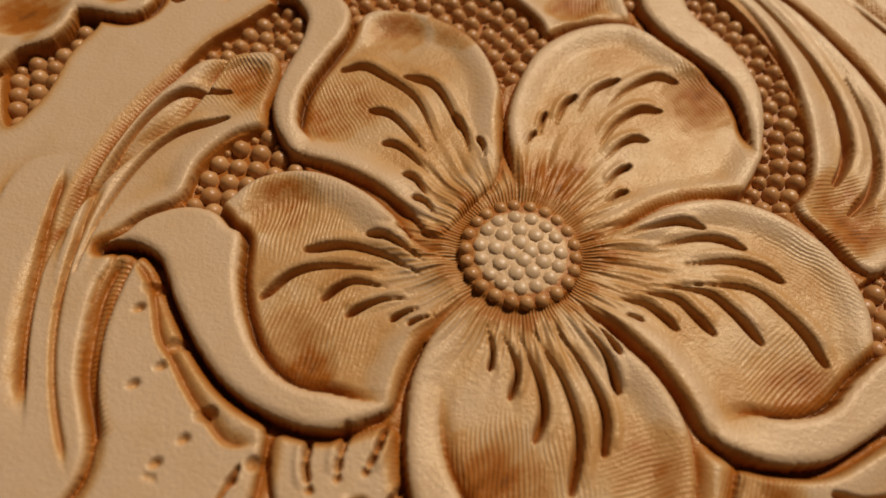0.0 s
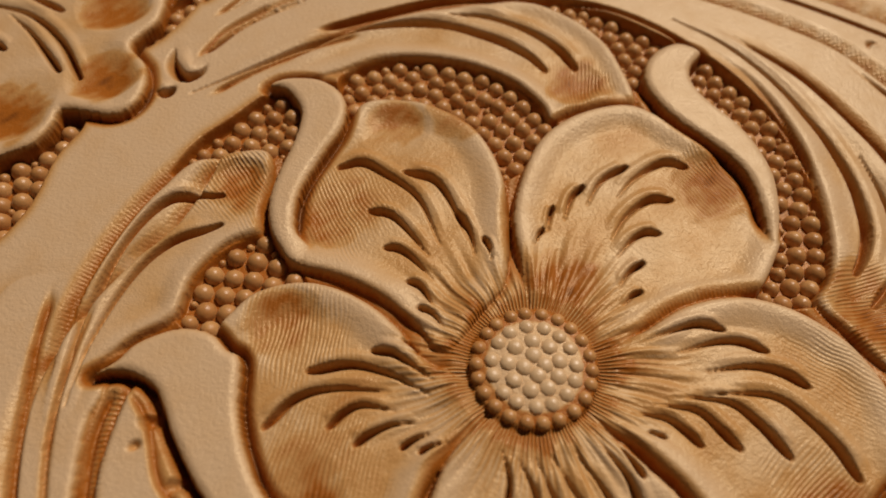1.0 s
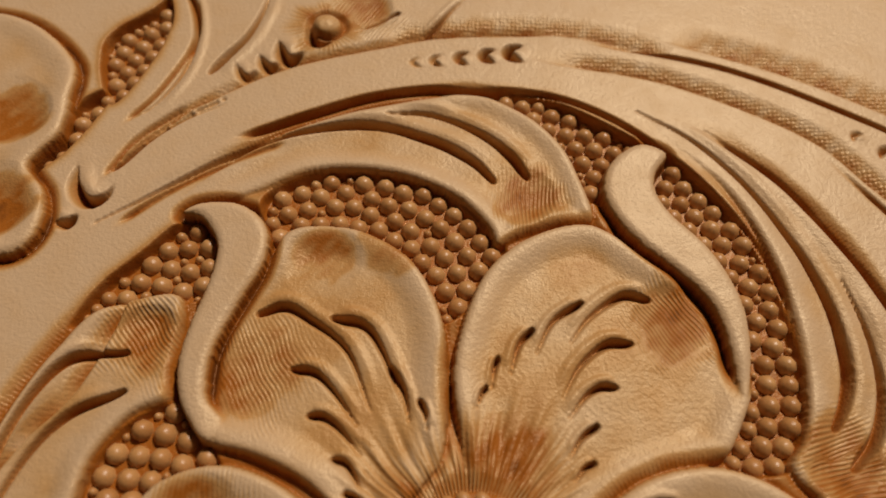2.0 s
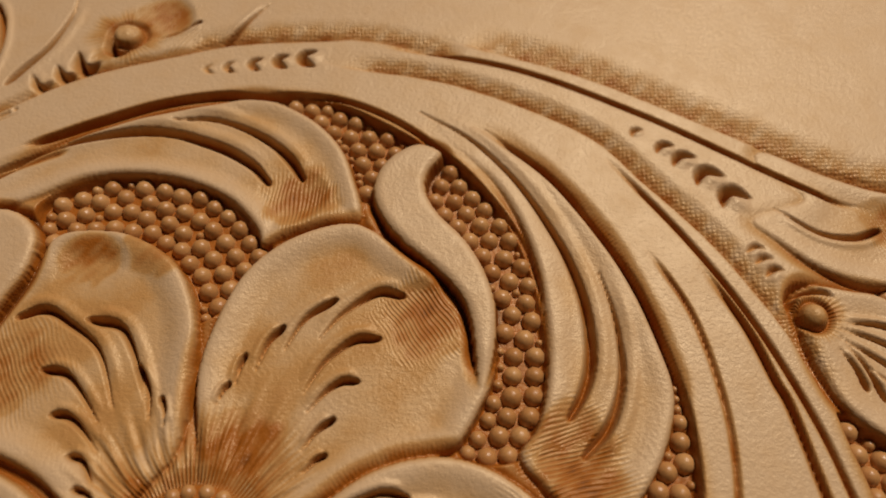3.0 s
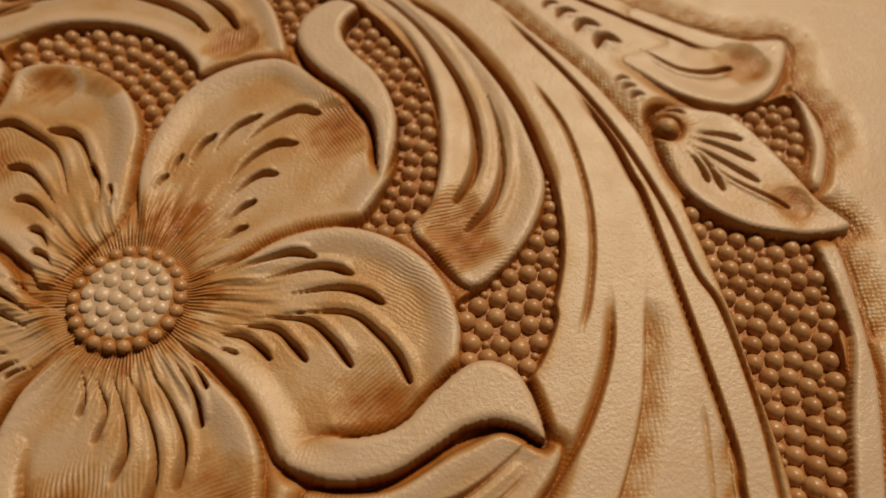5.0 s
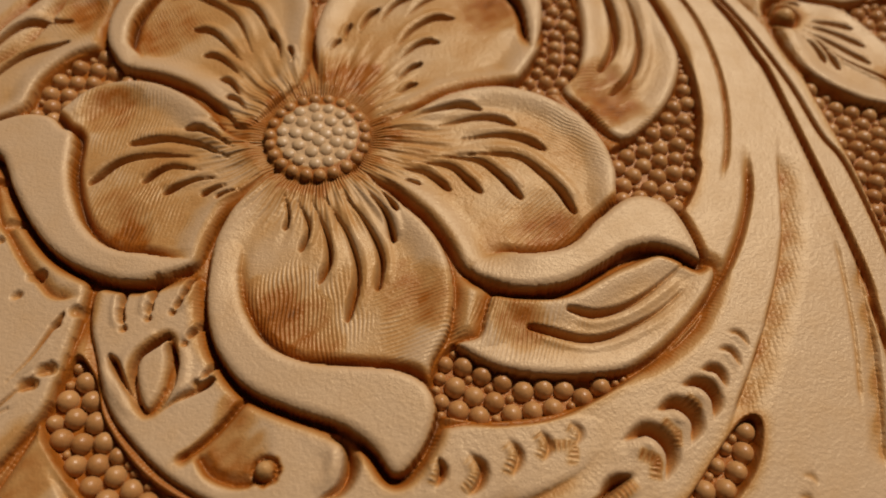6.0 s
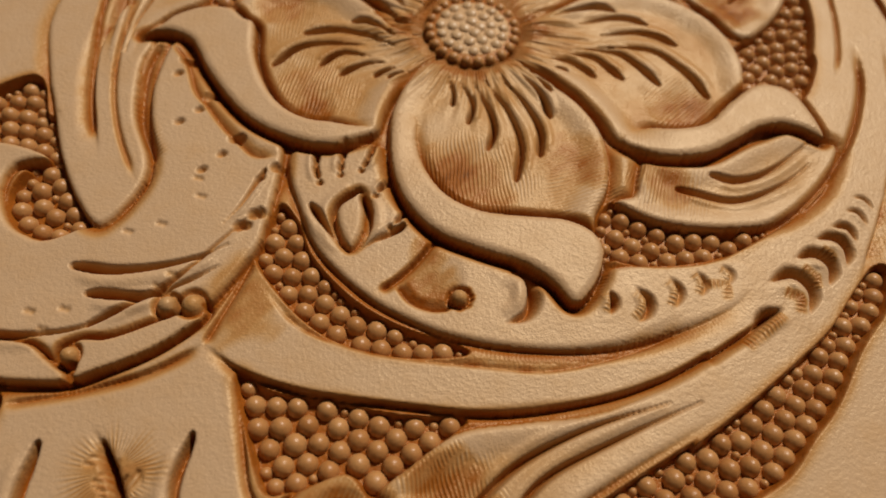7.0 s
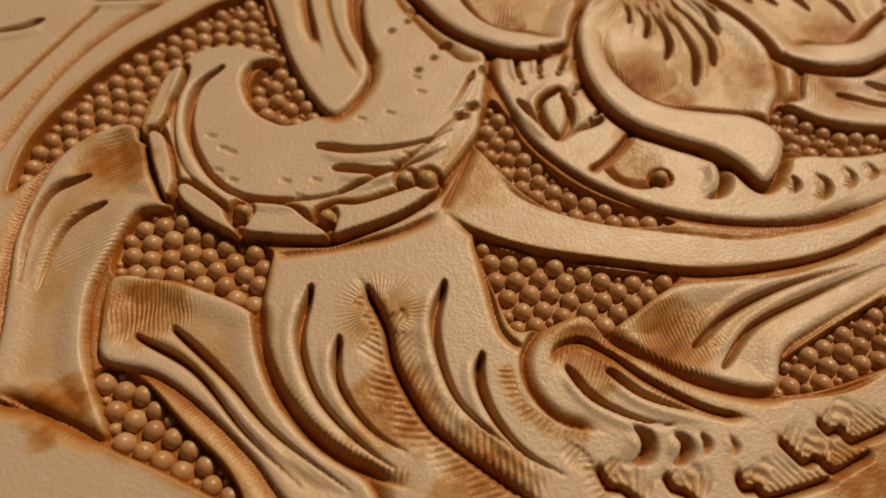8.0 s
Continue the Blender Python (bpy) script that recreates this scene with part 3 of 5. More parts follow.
cut([(-39.0, -19.66), (-37.01, -13.36), (-34.62, -9.23), (-31.39, -5.8)], d=0.35, w=1.2, side=-1)
cut([(-40.27, -15.96), (-38.06, -11.03), (-35.99, -6.84)], d=0.35, w=0.8, side=-1)
cut([(-11.59, -16.84), (-12.21, -19.13), (-13.24, -21.96)], d=0.3, w=1.0, side=-1)
cut([(-22.2, -25.14), (-18.62, -24.34), (-15.65, -23.41), (-13.24, -21.96)], d=0.3, w=1.0, side=1)
cut([(-11.35, -23.42), (-10.57, -26.3), (-9.84, -28.84), (-8.57, -29.99)], d=0.3, w=0.8, side=1)
cut([(-19.67, 19.96), (-16.25, 23.54), (-11.42, 26.83), (-5.68, 28.9), (-1.69, 29.98), (5.22, 30.58)], d=0.35, w=0.8, side=-1, matte=0.5)
cut([(-5.68, 28.9), (-1.7, 30.12), (5.22, 30.58), (12.12, 29.07)], d=0.35, w=1.8, side=-1, matte=0.8)
cut([(-17.47, 32.27), (-16.97, 28.94), (-18.26, 24.95), (-19.81, 22.46)], d=0.35, w=0.5, side=1)
cut([(-16.49, 23.85), (-18.87, 21.33), (-20.06, 18.78)], d=0.3, w=0.5, side=1)

# the second flower and the lobes of the curled leaf
shape("flower_edge", [(-30.37, 8.89), (-29.04, 10.29), (-27.5, 11.28), (-26.8, 12.82), (-26.69, 13.88), (-25.43, 13.82), (-23.77, 13.7), (-22.7, 14.53), (-22.39, 16.09), (-22.89, 17.75), (-24.07, 19.11), (-23.79, 20.11), (-23.0, 21.57), (-23.1, 23.68), (-23.81, 27.01), (-28.58, 30.38), (-36.35, 29.99), (-38.1, 22.89), (-34.14, 13.49)], top=0.5, dish=0.18, rim=0.8, edge=0.5, bw=0.7, depth=0.5, stain=0.8)
shape("lobe", [(-30.24, -12.73), (-29.48, -12.22), (-29.4, -13.71), (-29.72, -15.07), (-29.75, -16.16), (-30.22, -17.33), (-30.81, -17.61), (-31.07, -16.23), (-30.9, -14.68)], top=0.26, bw=0.45, depth=0.7, edge=0.22, stain=0.6)
shape("lobe", [(-30.47, -17.68), (-29.74, -17.39), (-28.92, -18.75), (-28.18, -20.96), (-28.49, -21.85), (-29.3, -20.51)], top=0.26, bw=0.45, depth=0.7, edge=0.22, stain=0.6)
shape("lobe", [(-28.0, -21.22), (-27.44, -20.89), (-25.43, -22.23), (-24.85, -23.04), (-24.05, -24.15), (-25.7, -23.41), (-27.49, -22.18)], top=0.26, bw=0.45, depth=0.7, edge=0.22, stain=0.6)
shape("lobe", [(-24.57, -22.19), (-23.66, -21.99), (-21.64, -22.19), (-20.46, -22.94), (-19.14, -24.02), (-21.68, -24.14), (-23.83, -23.96), (-23.71, -23.24), (-24.48, -23.06)], top=0.26, bw=0.45, depth=0.7, edge=0.22, stain=0.6)
shape("lobe", [(-19.89, -22.32), (-19.0, -21.9), (-17.64, -21.76), (-15.2, -20.64), (-13.58, -19.85), (-13.48, -20.61), (-15.56, -22.39), (-17.94, -23.53), (-19.03, -23.94), (-18.99, -23.15), (-19.8, -23.05)], top=0.26, bw=0.45, depth=0.7, edge=0.22, stain=0.6)
shape("leaflet", [(-6.92, -15.66), (-7.36, -14.45), (-7.26, -13.55), (-6.23, -12.61), (-5.87, -13.66), (-5.85, -15.09), (-6.14, -15.97), (-6.48, -16.26)], top=0.22, bw=0.5, depth=0.5, edge=0.4)

# petals
shape("petal", [(-2.34, 3.09), (-1.43, 4.41), (-1.13, 7.11), (-1.32, 9.97), (-1.89, 12.24), (-3.21, 14.39), (-5.22, 15.74), (-7.23, 16.24), (-9.51, 15.94), (-10.95, 14.23), (-13.45, 12.61), (-13.9, 10.6), (-14.1, 8.71), (-13.74, 6.95), (-12.94, 5.63), (-12.08, 4.78), (-9.73, 4.19), (-7.37, 3.13), (-5.6, 1.72), (-4.18, 0.58)], top=0.22, dish=0.35, rim=0.8)
shape("petal", [(0.16, 2.64), (-0.52, 5.13), (-1.01, 7.81), (-0.8, 10.2), (0.33, 13.55), (2.01, 15.46), (4.05, 16.6), (5.92, 16.99), (7.37, 16.37), (9.51, 14.84), (10.6, 14.9), (11.43, 15.34), (12.81, 13.58), (13.53, 11.45), (13.7, 9.75), (13.38, 8.11), (12.65, 6.54), (11.82, 5.14), (11.2, 4.75), (9.87, 4.2), (7.18, 3.22), (4.53, 1.68), (2.03, 0.98)], top=0.22, dish=0.35, rim=0.8)
shape("petal", [(-2.52, -1.26), (-5.29, 0.16), (-6.51, 1.62), (-8.06, 2.85), (-9.89, 3.66), (-11.78, 3.86), (-13.78, 3.11), (-14.99, 1.64), (-15.56, 0.94), (-17.21, 1.05), (-17.5, -2.16), (-16.67, -3.44), (-16.36, -4.05), (-14.83, -6.17), (-13.11, -7.91), (-11.07, -9.05), (-8.93, -9.6), (-7.26, -9.33), (-5.54, -8.48), (-5.07, -6.91), (-4.43, -5.3), (-2.58, -3.2)], top=0.22, dish=0.35, rim=0.8)
shape("petal", [(1.86, 0.15), (3.28, 0.97), (5.38, 2.23), (7.38, 3.62), (9.45, 4.38), (11.54, 4.51), (13.59, 3.82), (15.56, 2.4), (16.76, 0.56), (17.3, -1.45), (17.29, -3.39), (19.01, -3.1), (20.14, -4.36), (18.61, -6.33), (15.68, -7.78), (13.78, -8.88), (11.68, -9.23), (9.91, -8.97), (8.57, -8.36), (7.66, -6.77), (6.41, -5.04), (4.64, -3.46), (2.33, -1.83)], top=0.22, dish=0.35, rim=0.8)
shape("petal", [(-1.74, -2.4), (-3.69, -4.18), (-4.69, -6.55), (-4.88, -8.92), (-4.65, -10.84), (-3.96, -12.79), (-1.83, -15.17), (0.97, -16.24), (3.7, -17.32), (5.35, -18.89), (6.6, -17.63), (7.17, -15.74), (6.84, -14.35), (6.9, -13.48), (7.72, -11.66), (7.93, -9.77), (7.67, -7.8), (6.58, -5.76), (4.66, -4.02), (2.04, -2.24)], top=0.22, dish=0.3, rim=0.8)

# turned petal edges
curl("curl", [(9.43, 22.31), (10.75, 21.64), (9.97, 20.23), (9.94, 18.96), (10.72, 17.51), (12.12, 15.97), (13.11, 14.18), (13.64, 12.2), (13.62, 10.47), (13.31, 8.81), (12.78, 7.62), (12.52, 9.12), (12.32, 10.96), (11.83, 12.52), (10.59, 14.05), (8.88, 15.52), (7.6, 17.05), (6.92, 18.64), (7.08, 20.2), (8.02, 21.56)], top=0.42, fade=2.6, fade_at=(12.89, 7.45))
curl("curl", [(-15.35, 16.57), (-14.47, 17.27), (-12.65, 17.35), (-11.21, 16.55), (-10.57, 15.28), (-10.69, 13.58), (-11.42, 11.91), (-12.1, 10.12), (-12.42, 8.61), (-12.27, 6.85), (-11.48, 5.81), (-12.02, 4.62), (-12.86, 5.46), (-13.66, 6.76), (-14.02, 8.51), (-13.82, 10.38), (-13.37, 12.37), (-13.18, 14.24), (-13.54, 15.37), (-14.38, 16.33)], top=0.42, fade=2.5, fade_at=(-11.42, 5.27))
curl("curl", [(-20.53, -1.65), (-19.56, -0.94), (-18.77, 0.07), (-17.1, 0.92), (-15.46, 0.81), (-14.44, -0.03), (-13.72, -0.51), (-13.32, -3.04), (-12.37, -5.4), (-11.19, -6.94), (-9.66, -7.81), (-7.73, -8.02), (-5.46, -8.51), (-7.15, -9.48), (-8.8, -9.75), (-10.92, -9.2), (-12.94, -8.08), (-14.65, -6.35), (-16.16, -4.25), (-16.57, -3.53), (-17.33, -2.26), (-18.32, -1.64), (-19.41, -1.45)], top=0.42, fade=3.0, fade_at=(-5.49, -8.46))
curl("curl", [(8.85, -8.24), (10.21, -7.17), (12.32, -7.14), (14.18, -6.57), (15.87, -4.85), (17.6, -3.42), (18.91, -3.2), (20.12, -3.81), (20.87, -5.24), (21.28, -7.27), (20.03, -6.71), (18.82, -6.42), (17.23, -6.84), (15.6, -7.95), (13.72, -9.03), (11.63, -9.38), (9.87, -9.13)], top=0.42, fade=3.0, fade_at=(9.31, -7.67))
curl("curl", [(-4.48, -7.41), (-4.7, -9.08), (-4.55, -10.97), (-3.94, -12.82), (-2.99, -14.18), (-1.76, -15.27), (0.47, -16.16), (2.63, -16.82), (4.13, -17.72), (5.36, -19.01), (6.6, -17.71), (7.16, -15.84), (6.57, -14.61), (5.12, -13.94), (2.93, -13.81), (0.74, -13.65), (-0.98, -12.97), (-2.1, -11.81), (-2.88, -10.3), (-3.26, -8.7), (-3.31, -7.37)], top=0.42, fade=7.0, fade_at=(-4.06, -6.47))
soften(-0.01, -0.15, inner=3.2, outer=7.0)

# petal grooves
groove([(4.74, 10.26), (5.79, 11.68), (7.5, 12.93), (8.82, 12.77)], w=0.42)
groove([(4.24, 7.5), (5.11, 9.07), (6.44, 10.24), (7.69, 10.35)], w=0.38)
groove([(4.47, 6.49), (5.29, 7.58), (6.09, 8.1), (6.78, 8.08)], w=0.32)
groove([(4.42, 4.67), (4.98, 5.59), (5.76, 6.21)], w=0.25)
groove([(4.54, 3.56), (5.02, 4.23), (5.52, 4.49)], w=0.22)
groove([(3.01, 9.56), (3.89, 11.33), (5.38, 12.43)], w=0.3)
groove([(1.76, 8.55), (2.18, 10.05), (2.86, 10.86)], w=0.28)
groove([(0.84, 7.77), (0.95, 8.75), (1.15, 9.34)], w=0.2)
groove([(0.17, 6.79), (0.35, 7.49), (0.63, 7.86)], w=0.2)
groove([(-4.75, 6.51), (-6.11, 9.44), (-8.08, 11.0), (-9.39, 11.65), (-10.58, 11.18)], w=0.42)
groove([(-3.3, 6.95), (-4.45, 9.56), (-5.43, 10.81), (-6.91, 11.08)], w=0.42)
groove([(-5.29, 5.79), (-6.57, 7.42), (-7.53, 8.28), (-8.59, 8.42)], w=0.35)
groove([(-5.07, 4.49), (-6.15, 5.67), (-6.92, 6.19), (-7.59, 6.21)], w=0.32)
groove([(-4.84, 2.77), (-5.61, 4.04), (-6.28, 4.28)], w=0.28)
groove([(-4.37, 1.74), (-4.96, 2.52), (-5.64, 2.78)], w=0.25)
groove([(-2.92, 5.95), (-3.26, 7.48), (-3.96, 8.67)], w=0.3)
groove([(-2.11, 5.68), (-2.24, 6.51), (-2.51, 7.08)], w=0.28)
groove([(-4.85, -1.62), (-6.75, -0.72), (-8.65, -0.3), (-10.58, -0.75)], w=0.4)
groove([(-6.68, -1.54), (-9.29, -1.53), (-11.03, -2.12), (-12.24, -3.52)], w=0.4)
groove([(-6.35, -2.45), (-7.91, -2.25), (-8.76, -2.68), (-9.34, -3.36)], w=0.32)
groove([(-5.29, -2.91), (-6.55, -3.12), (-7.52, -3.61), (-8.05, -4.05)], w=0.32)
groove([(-4.76, -0.93), (-6.01, -0.11), (-6.85, 0.35), (-7.66, 0.45)], w=0.32)
groove([(-5.38, 0.44), (-5.8, 0.71), (-6.25, 1.0)], w=0.25)
groove([(-4.62, -3.39), (-5.36, -3.69), (-5.98, -4.13)], w=0.22)
groove([(-3.97, -3.81), (-4.71, -4.03), (-5.14, -4.33)], w=0.22)
groove([(5.35, 1.64), (7.24, 2.52), (8.4, 2.85), (9.41, 2.65)], w=0.3)
groove([(6.96, 1.26), (8.98, 1.99), (10.38, 2.09), (11.43, 1.68)], w=0.36)
groove([(8.22, 0.39), (10.46, 0.83), (12.07, 0.65), (13.17, 0.02)], w=0.4)
groove([(8.07, -0.74), (11.3, -0.58), (12.95, -1.69), (14.01, -2.88), (14.69, -4.25)], w=0.45)
groove([(6.44, -0.98), (9.09, -1.0), (10.52, -1.98), (11.69, -3.44)], w=0.42)
groove([(5.61, -1.45), (7.57, -1.51), (8.63, -2.37), (9.42, -3.2)], w=0.38)
groove([(4.52, -1.92), (6.07, -2.0), (7.05, -2.6), (7.62, -3.18)], w=0.32)
groove([(4.97, -2.73), (5.6, -2.85), (5.95, -2.95)], w=0.2)
groove([(-1.46, -4.02), (-1.1, -5.26), (-1.19, -6.15)], w=0.22)
groove([(-0.7, -4.37), (0.07, -5.97), (-0.19, -7.38)], w=0.28)
groove([(0.09, -4.29), (1.11, -6.54), (1.34, -7.95), (0.99, -9.19)], w=0.38)
groove([(0.75, -4.08), (2.29, -6.55), (2.92, -8.81), (2.59, -11.28)], w=0.42)
groove([(1.81, -3.83), (3.33, -5.91), (4.09, -7.68), (4.02, -9.49)], w=0.38)
groove([(3.02, -3.56), (4.18, -5.0), (4.73, -6.63)], w=0.34)
groove([(3.56, -3.21), (4.34, -4.14), (4.77, -4.8)], w=0.24)
cut([(-17.22, -26.48), (-15.81, -28.82), (-15.16, -30.97), (-13.65, -33.45), (-12.26, -34.68), (-9.62, -36.43), (-8.08, -37.31)], d=0.75, w=0.8, side=1)
cut([(-17.22, -26.48), (-15.81, -28.82), (-15.16, -30.97), (-13.65, -33.45), (-12.26, -34.68), (-9.62, -36.43), (-8.08, -37.31)], d=0.3, w=0.8, side=-1)
cut([(-18.79, -2.02), (-17.4, -3.83), (-16.47, -6.03), (-15.62, -7.07), (-14.36, -8.68), (-13.4, -9.64), (-12.3, -10.58), (-10.88, -10.51)], d=0.3, w=1.3, side=-1)

# leaf grooves
cut([(-13.54, 21.62), (-9.8, 23.51), (-6.16, 25.07), (-2.64, 25.87), (0.33, 25.86), (3.31, 25.64)], d=0.75, w=0.9, side=1)
groove([(-19.9, 15.86), (-17.69, 17.43), (-15.93, 18.75), (-13.3, 20.59), (-9.88, 22.27), (-5.87, 23.03), (-2.59, 22.23), (-0.27, 21.0), (1.01, 19.62)], w=0.55, d=0.6)
groove([(-5.33, 23.77), (-2.44, 23.91), (0.22, 22.8), (1.89, 21.46), (2.9, 19.98)], w=0.5, d=0.6)
groove([(9.36, 24.79), (12.31, 22.92), (14.85, 20.21), (16.75, 17.15), (17.89, 14.47), (18.43, 11.93), (18.45, 9.53), (17.98, 7.89), (17.18, 6.56)], w=0.55, d=0.6)
groove([(19.18, 14.5), (19.81, 11.96), (19.97, 9.39), (19.67, 7.6), (18.98, 6.03), (17.75, 4.7)], w=0.48, d=0.6)
groove([(29.56, 18.74), (31.78, 17.28), (33.82, 17.03), (35.6, 17.74)], w=0.35)
groove([(31.18, 10.45), (31.81, 9.42), (32.14, 8.25)], w=0.24, d=0.45)
groove([(31.69, 10.64), (32.41, 9.27), (32.97, 7.7)], w=0.24, d=0.45)
groove([(31.43, 10.99), (33.44, 9.64), (35.19, 8.39)], w=0.24, d=0.45)
groove([(32.44, 9.44), (34.37, 7.97), (36.73, 6.62)], w=0.24, d=0.45)
groove([(31.52, 11.53), (33.35, 10.87), (35.26, 9.94)], w=0.24, d=0.45)
groove([(31.58, 11.9), (33.52, 11.78), (34.77, 11.46)], w=0.24, d=0.45)
groove([(20.5, -7.31), (17.61, -9.63), (15.44, -10.52), (13.92, -10.33)], w=0.4)
groove([(20.28, -8.85), (18.08, -10.63), (15.02, -11.94), (11.83, -11.36)], w=0.4)
groove([(9.82, -23.96), (5.74, -25.34), (2.38, -27.05), (0.15, -29.08)], w=0.4)
groove([(11.38, -23.85), (7.2, -25.76), (3.45, -27.79), (1.43, -30.22)], w=0.4)
groove([(-8.08, -37.31), (-9.62, -36.43), (-12.26, -34.68), (-13.65, -33.45), (-15.16, -30.97), (-15.81, -28.82), (-16.9, -26.8)], w=0.28, d=0.7)
groove([(-1.41, -33.43), (-3.3, -33.19), (-5.43, -32.23), (-6.61, -30.73)], w=0.4)
groove([(0.61, -32.86), (-2.64, -32.1), (-4.55, -30.83)], w=0.4)
groove([(-34.91, -27.42), (-35.36, -24.11), (-34.91, -21.52), (-33.28, -20.34)], w=0.42)
groove([(-33.95, -27.71), (-33.75, -24.4), (-32.94, -22.93), (-31.91, -22.15)], w=0.4)
groove([(-16.8, -37.17), (-20.75, -34.56), (-23.3, -32.13), (-26.5, -29.52)], w=0.42)
groove([(-19.12, -37.02), (-22.07, -34.62), (-25.04, -31.63), (-28.25, -29.93)], w=0.4)
groove([(-21.59, -5.22), (-21.85, -1.58), (-21.83, 1.9), (-20.96, 5.82), (-19.29, 8.57), (-16.67, 9.03)], w=0.42)
groove([(-21.35, -3.17), (-21.13, 0.44), (-20.15, 3.88), (-18.66, 5.95), (-16.36, 7.1)], w=0.4)
cut([(-23.82, 2.8), (-23.58, -1.28), (-22.9, -5.89), (-21.76, -9.82)], d=0.35, w=0.9, side=-1)
cut([(-21.52, 2.38), (-21.81, -1.93), (-21.35, -5.82), (-20.32, -9.16), (-18.75, -12.29)], d=0.28, w=0.5, side=-1)
cut([(-19.42, -1.86), (-19.79, -4.41), (-19.36, -7.88), (-18.53, -9.88), (-17.68, -11.34)], d=0.45, w=1.1, side=-1)
fringe([(-19.42, -1.86), (-19.79, -4.41), (-19.36, -7.88), (-18.53, -9.88), (-17.68, -11.34)], w=1.2, side=-1, slant=0.1, a=0.9)

# bud marks
groove([(-6.4, -16.49), (-7.11, -15.84), (-7.72, -15.18), (-8.78, -13.69)], w=0.42, d=0.6)
groove([(-6.86, -16.0), (-7.43, -14.99), (-7.44, -13.63), (-6.29, -12.54)], w=0.42, d=0.6)
groove([(-5.94, -16.23), (-5.54, -15.25), (-5.53, -14.01), (-6.01, -12.93)], w=0.42, d=0.6)
groove([(-5.93, -16.37), (-5.26, -15.76), (-4.39, -15.19), (-3.66, -14.66)], w=0.36, d=0.5)
groove([(-8.45, -12.2), (-8.8, -11.19), (-8.85, -10.13)], w=0.34, d=0.4)
dashes([(-8.85, -10.13), (-8.8, -11.19), (-8.45, -12.2)], 7, r=0.2, d=0.34)
groove([(-7.37, -11.61), (-7.4, -10.61), (-7.25, -9.41)], w=0.34, d=0.4)
dashes([(-7.25, -9.41), (-7.4, -10.61), (-7.37, -11.61)], 7, r=0.2, d=0.34)
groove([(-6.21, -11.24), (-5.89, -10.37), (-5.58, -9.24)], w=0.34, d=0.4)
dashes([(-5.58, -9.24), (-5.89, -10.37), (-6.21, -11.24)], 7, r=0.2, d=0.34)
groove([(-5.33, -12.9), (-5.12, -12.4), (-4.6, -11.62)], w=0.34, d=0.4)
dashes([(-4.6, -11.62), (-5.12, -12.4), (-5.33, -12.9)], 5, r=0.2, d=0.34)
groove([(-4.41, -14.91), (-4.01, -14.4), (-3.56, -13.65)], w=0.34, d=0.4)
dashes([(-3.56, -13.65), (-4.01, -14.4), (-4.41, -14.91)], 5, r=0.2, d=0.34)
cut([(-1.96, -15.35), (-2.68, -16.49), (-3.8, -17.8), (-4.83, -18.63)], d=0.5, w=0.9, side=-1)
cut([(-3.93, -18.2), (-3.15, -19.13), (-1.99, -19.55), (-0.98, -19.5)], d=0.5, w=1.0, side=-1)
scoop(-2.17, -18.28, r=1.8, d=0.3, a=0.75, lean=-110)
stain(-2.24, -16.12, r=1.0, a=0.6)
ball(-0.61, -18.89, r=0.5, h=0.4)
rays(-0.61, -18.89, 0.55, 1.0, 14, 2.0, 0.9)
crescent([(1.81, -17.11), (2.84, -17.55), (3.1, -18.52), (2.78, -19.55), (1.75, -20.22)], w=0.5, d=0.6)
crescent([(7.22, -18.05), (7.41, -18.63), (7.22, -19.46)], w=0.3, d=0.4)
fringe([(7.22, -18.05), (7.41, -18.63), (7.22, -19.46)], w=0.7, side=1, slant=0.0, a=1.2, pitch=0.28, dye=0.25)
crescent([(8.65, -17.85), (9.27, -18.47), (9.13, -19.24), (8.59, -19.83)], w=0.32, d=0.35)
fringe([(8.65, -17.85), (9.27, -18.47), (9.13, -19.24), (8.59, -19.83)], w=0.7, side=1, slant=0.0, a=1.2, pitch=0.28, dye=0.25)
crescent([(10.54, -17.15), (11.03, -17.85), (10.7, -18.94)], w=0.26, d=0.25)
fringe([(10.54, -17.15), (11.03, -17.85), (10.7, -18.94)], w=0.7, side=1, slant=0.0, a=1.2, pitch=0.28, dye=0.25)
crescent([(12.04, -16.66), (12.49, -17.37), (12.19, -18.18)], w=0.22, d=0.2)
fringe([(12.04, -16.66), (12.49, -17.37), (12.19, -18.18)], w=0.7, side=1, slant=0.0, a=1.2, pitch=0.28, dye=0.25)
crescent([(13.44, -16.24), (14.01, -16.68), (13.7, -17.47)], w=0.2, d=0.15)
fringe([(13.44, -16.24), (14.01, -16.68), (13.7, -17.47)], w=0.7, side=1, slant=0.0, a=1.2, pitch=0.28, dye=0.25)

# stem crescents
crescent([(15.95, -17.1), (17.36, -16.66), (18.2, -17.56), (17.89, -18.87)], w=0.5, d=0.55)
crescent([(17.77, -15.55), (18.92, -15.31), (19.65, -16.04), (19.35, -17.13)], w=0.5, d=0.55)
crescent([(19.21, -14.22), (20.21, -14.18), (20.81, -14.88), (20.65, -15.87)], w=0.45, d=0.5)
crescent([(20.34, -13.36), (21.19, -13.42), (21.62, -14.28)], w=0.35, d=0.35)
crescent([(21.4, -12.21), (22.11, -12.33), (22.53, -13.22)], w=0.25, d=0.2)
crescent([(22.0, -11.25), (22.72, -11.38), (23.17, -12.13)], w=0.2, d=0.15)
crescent([(14.62, -19.95), (15.48, -19.18), (16.46, -18.65)], w=0.4, d=0.5)
crescent([(-3.37, 28.21), (-3.82, 27.79), (-3.17, 27.29)], w=0.2, d=0.12)
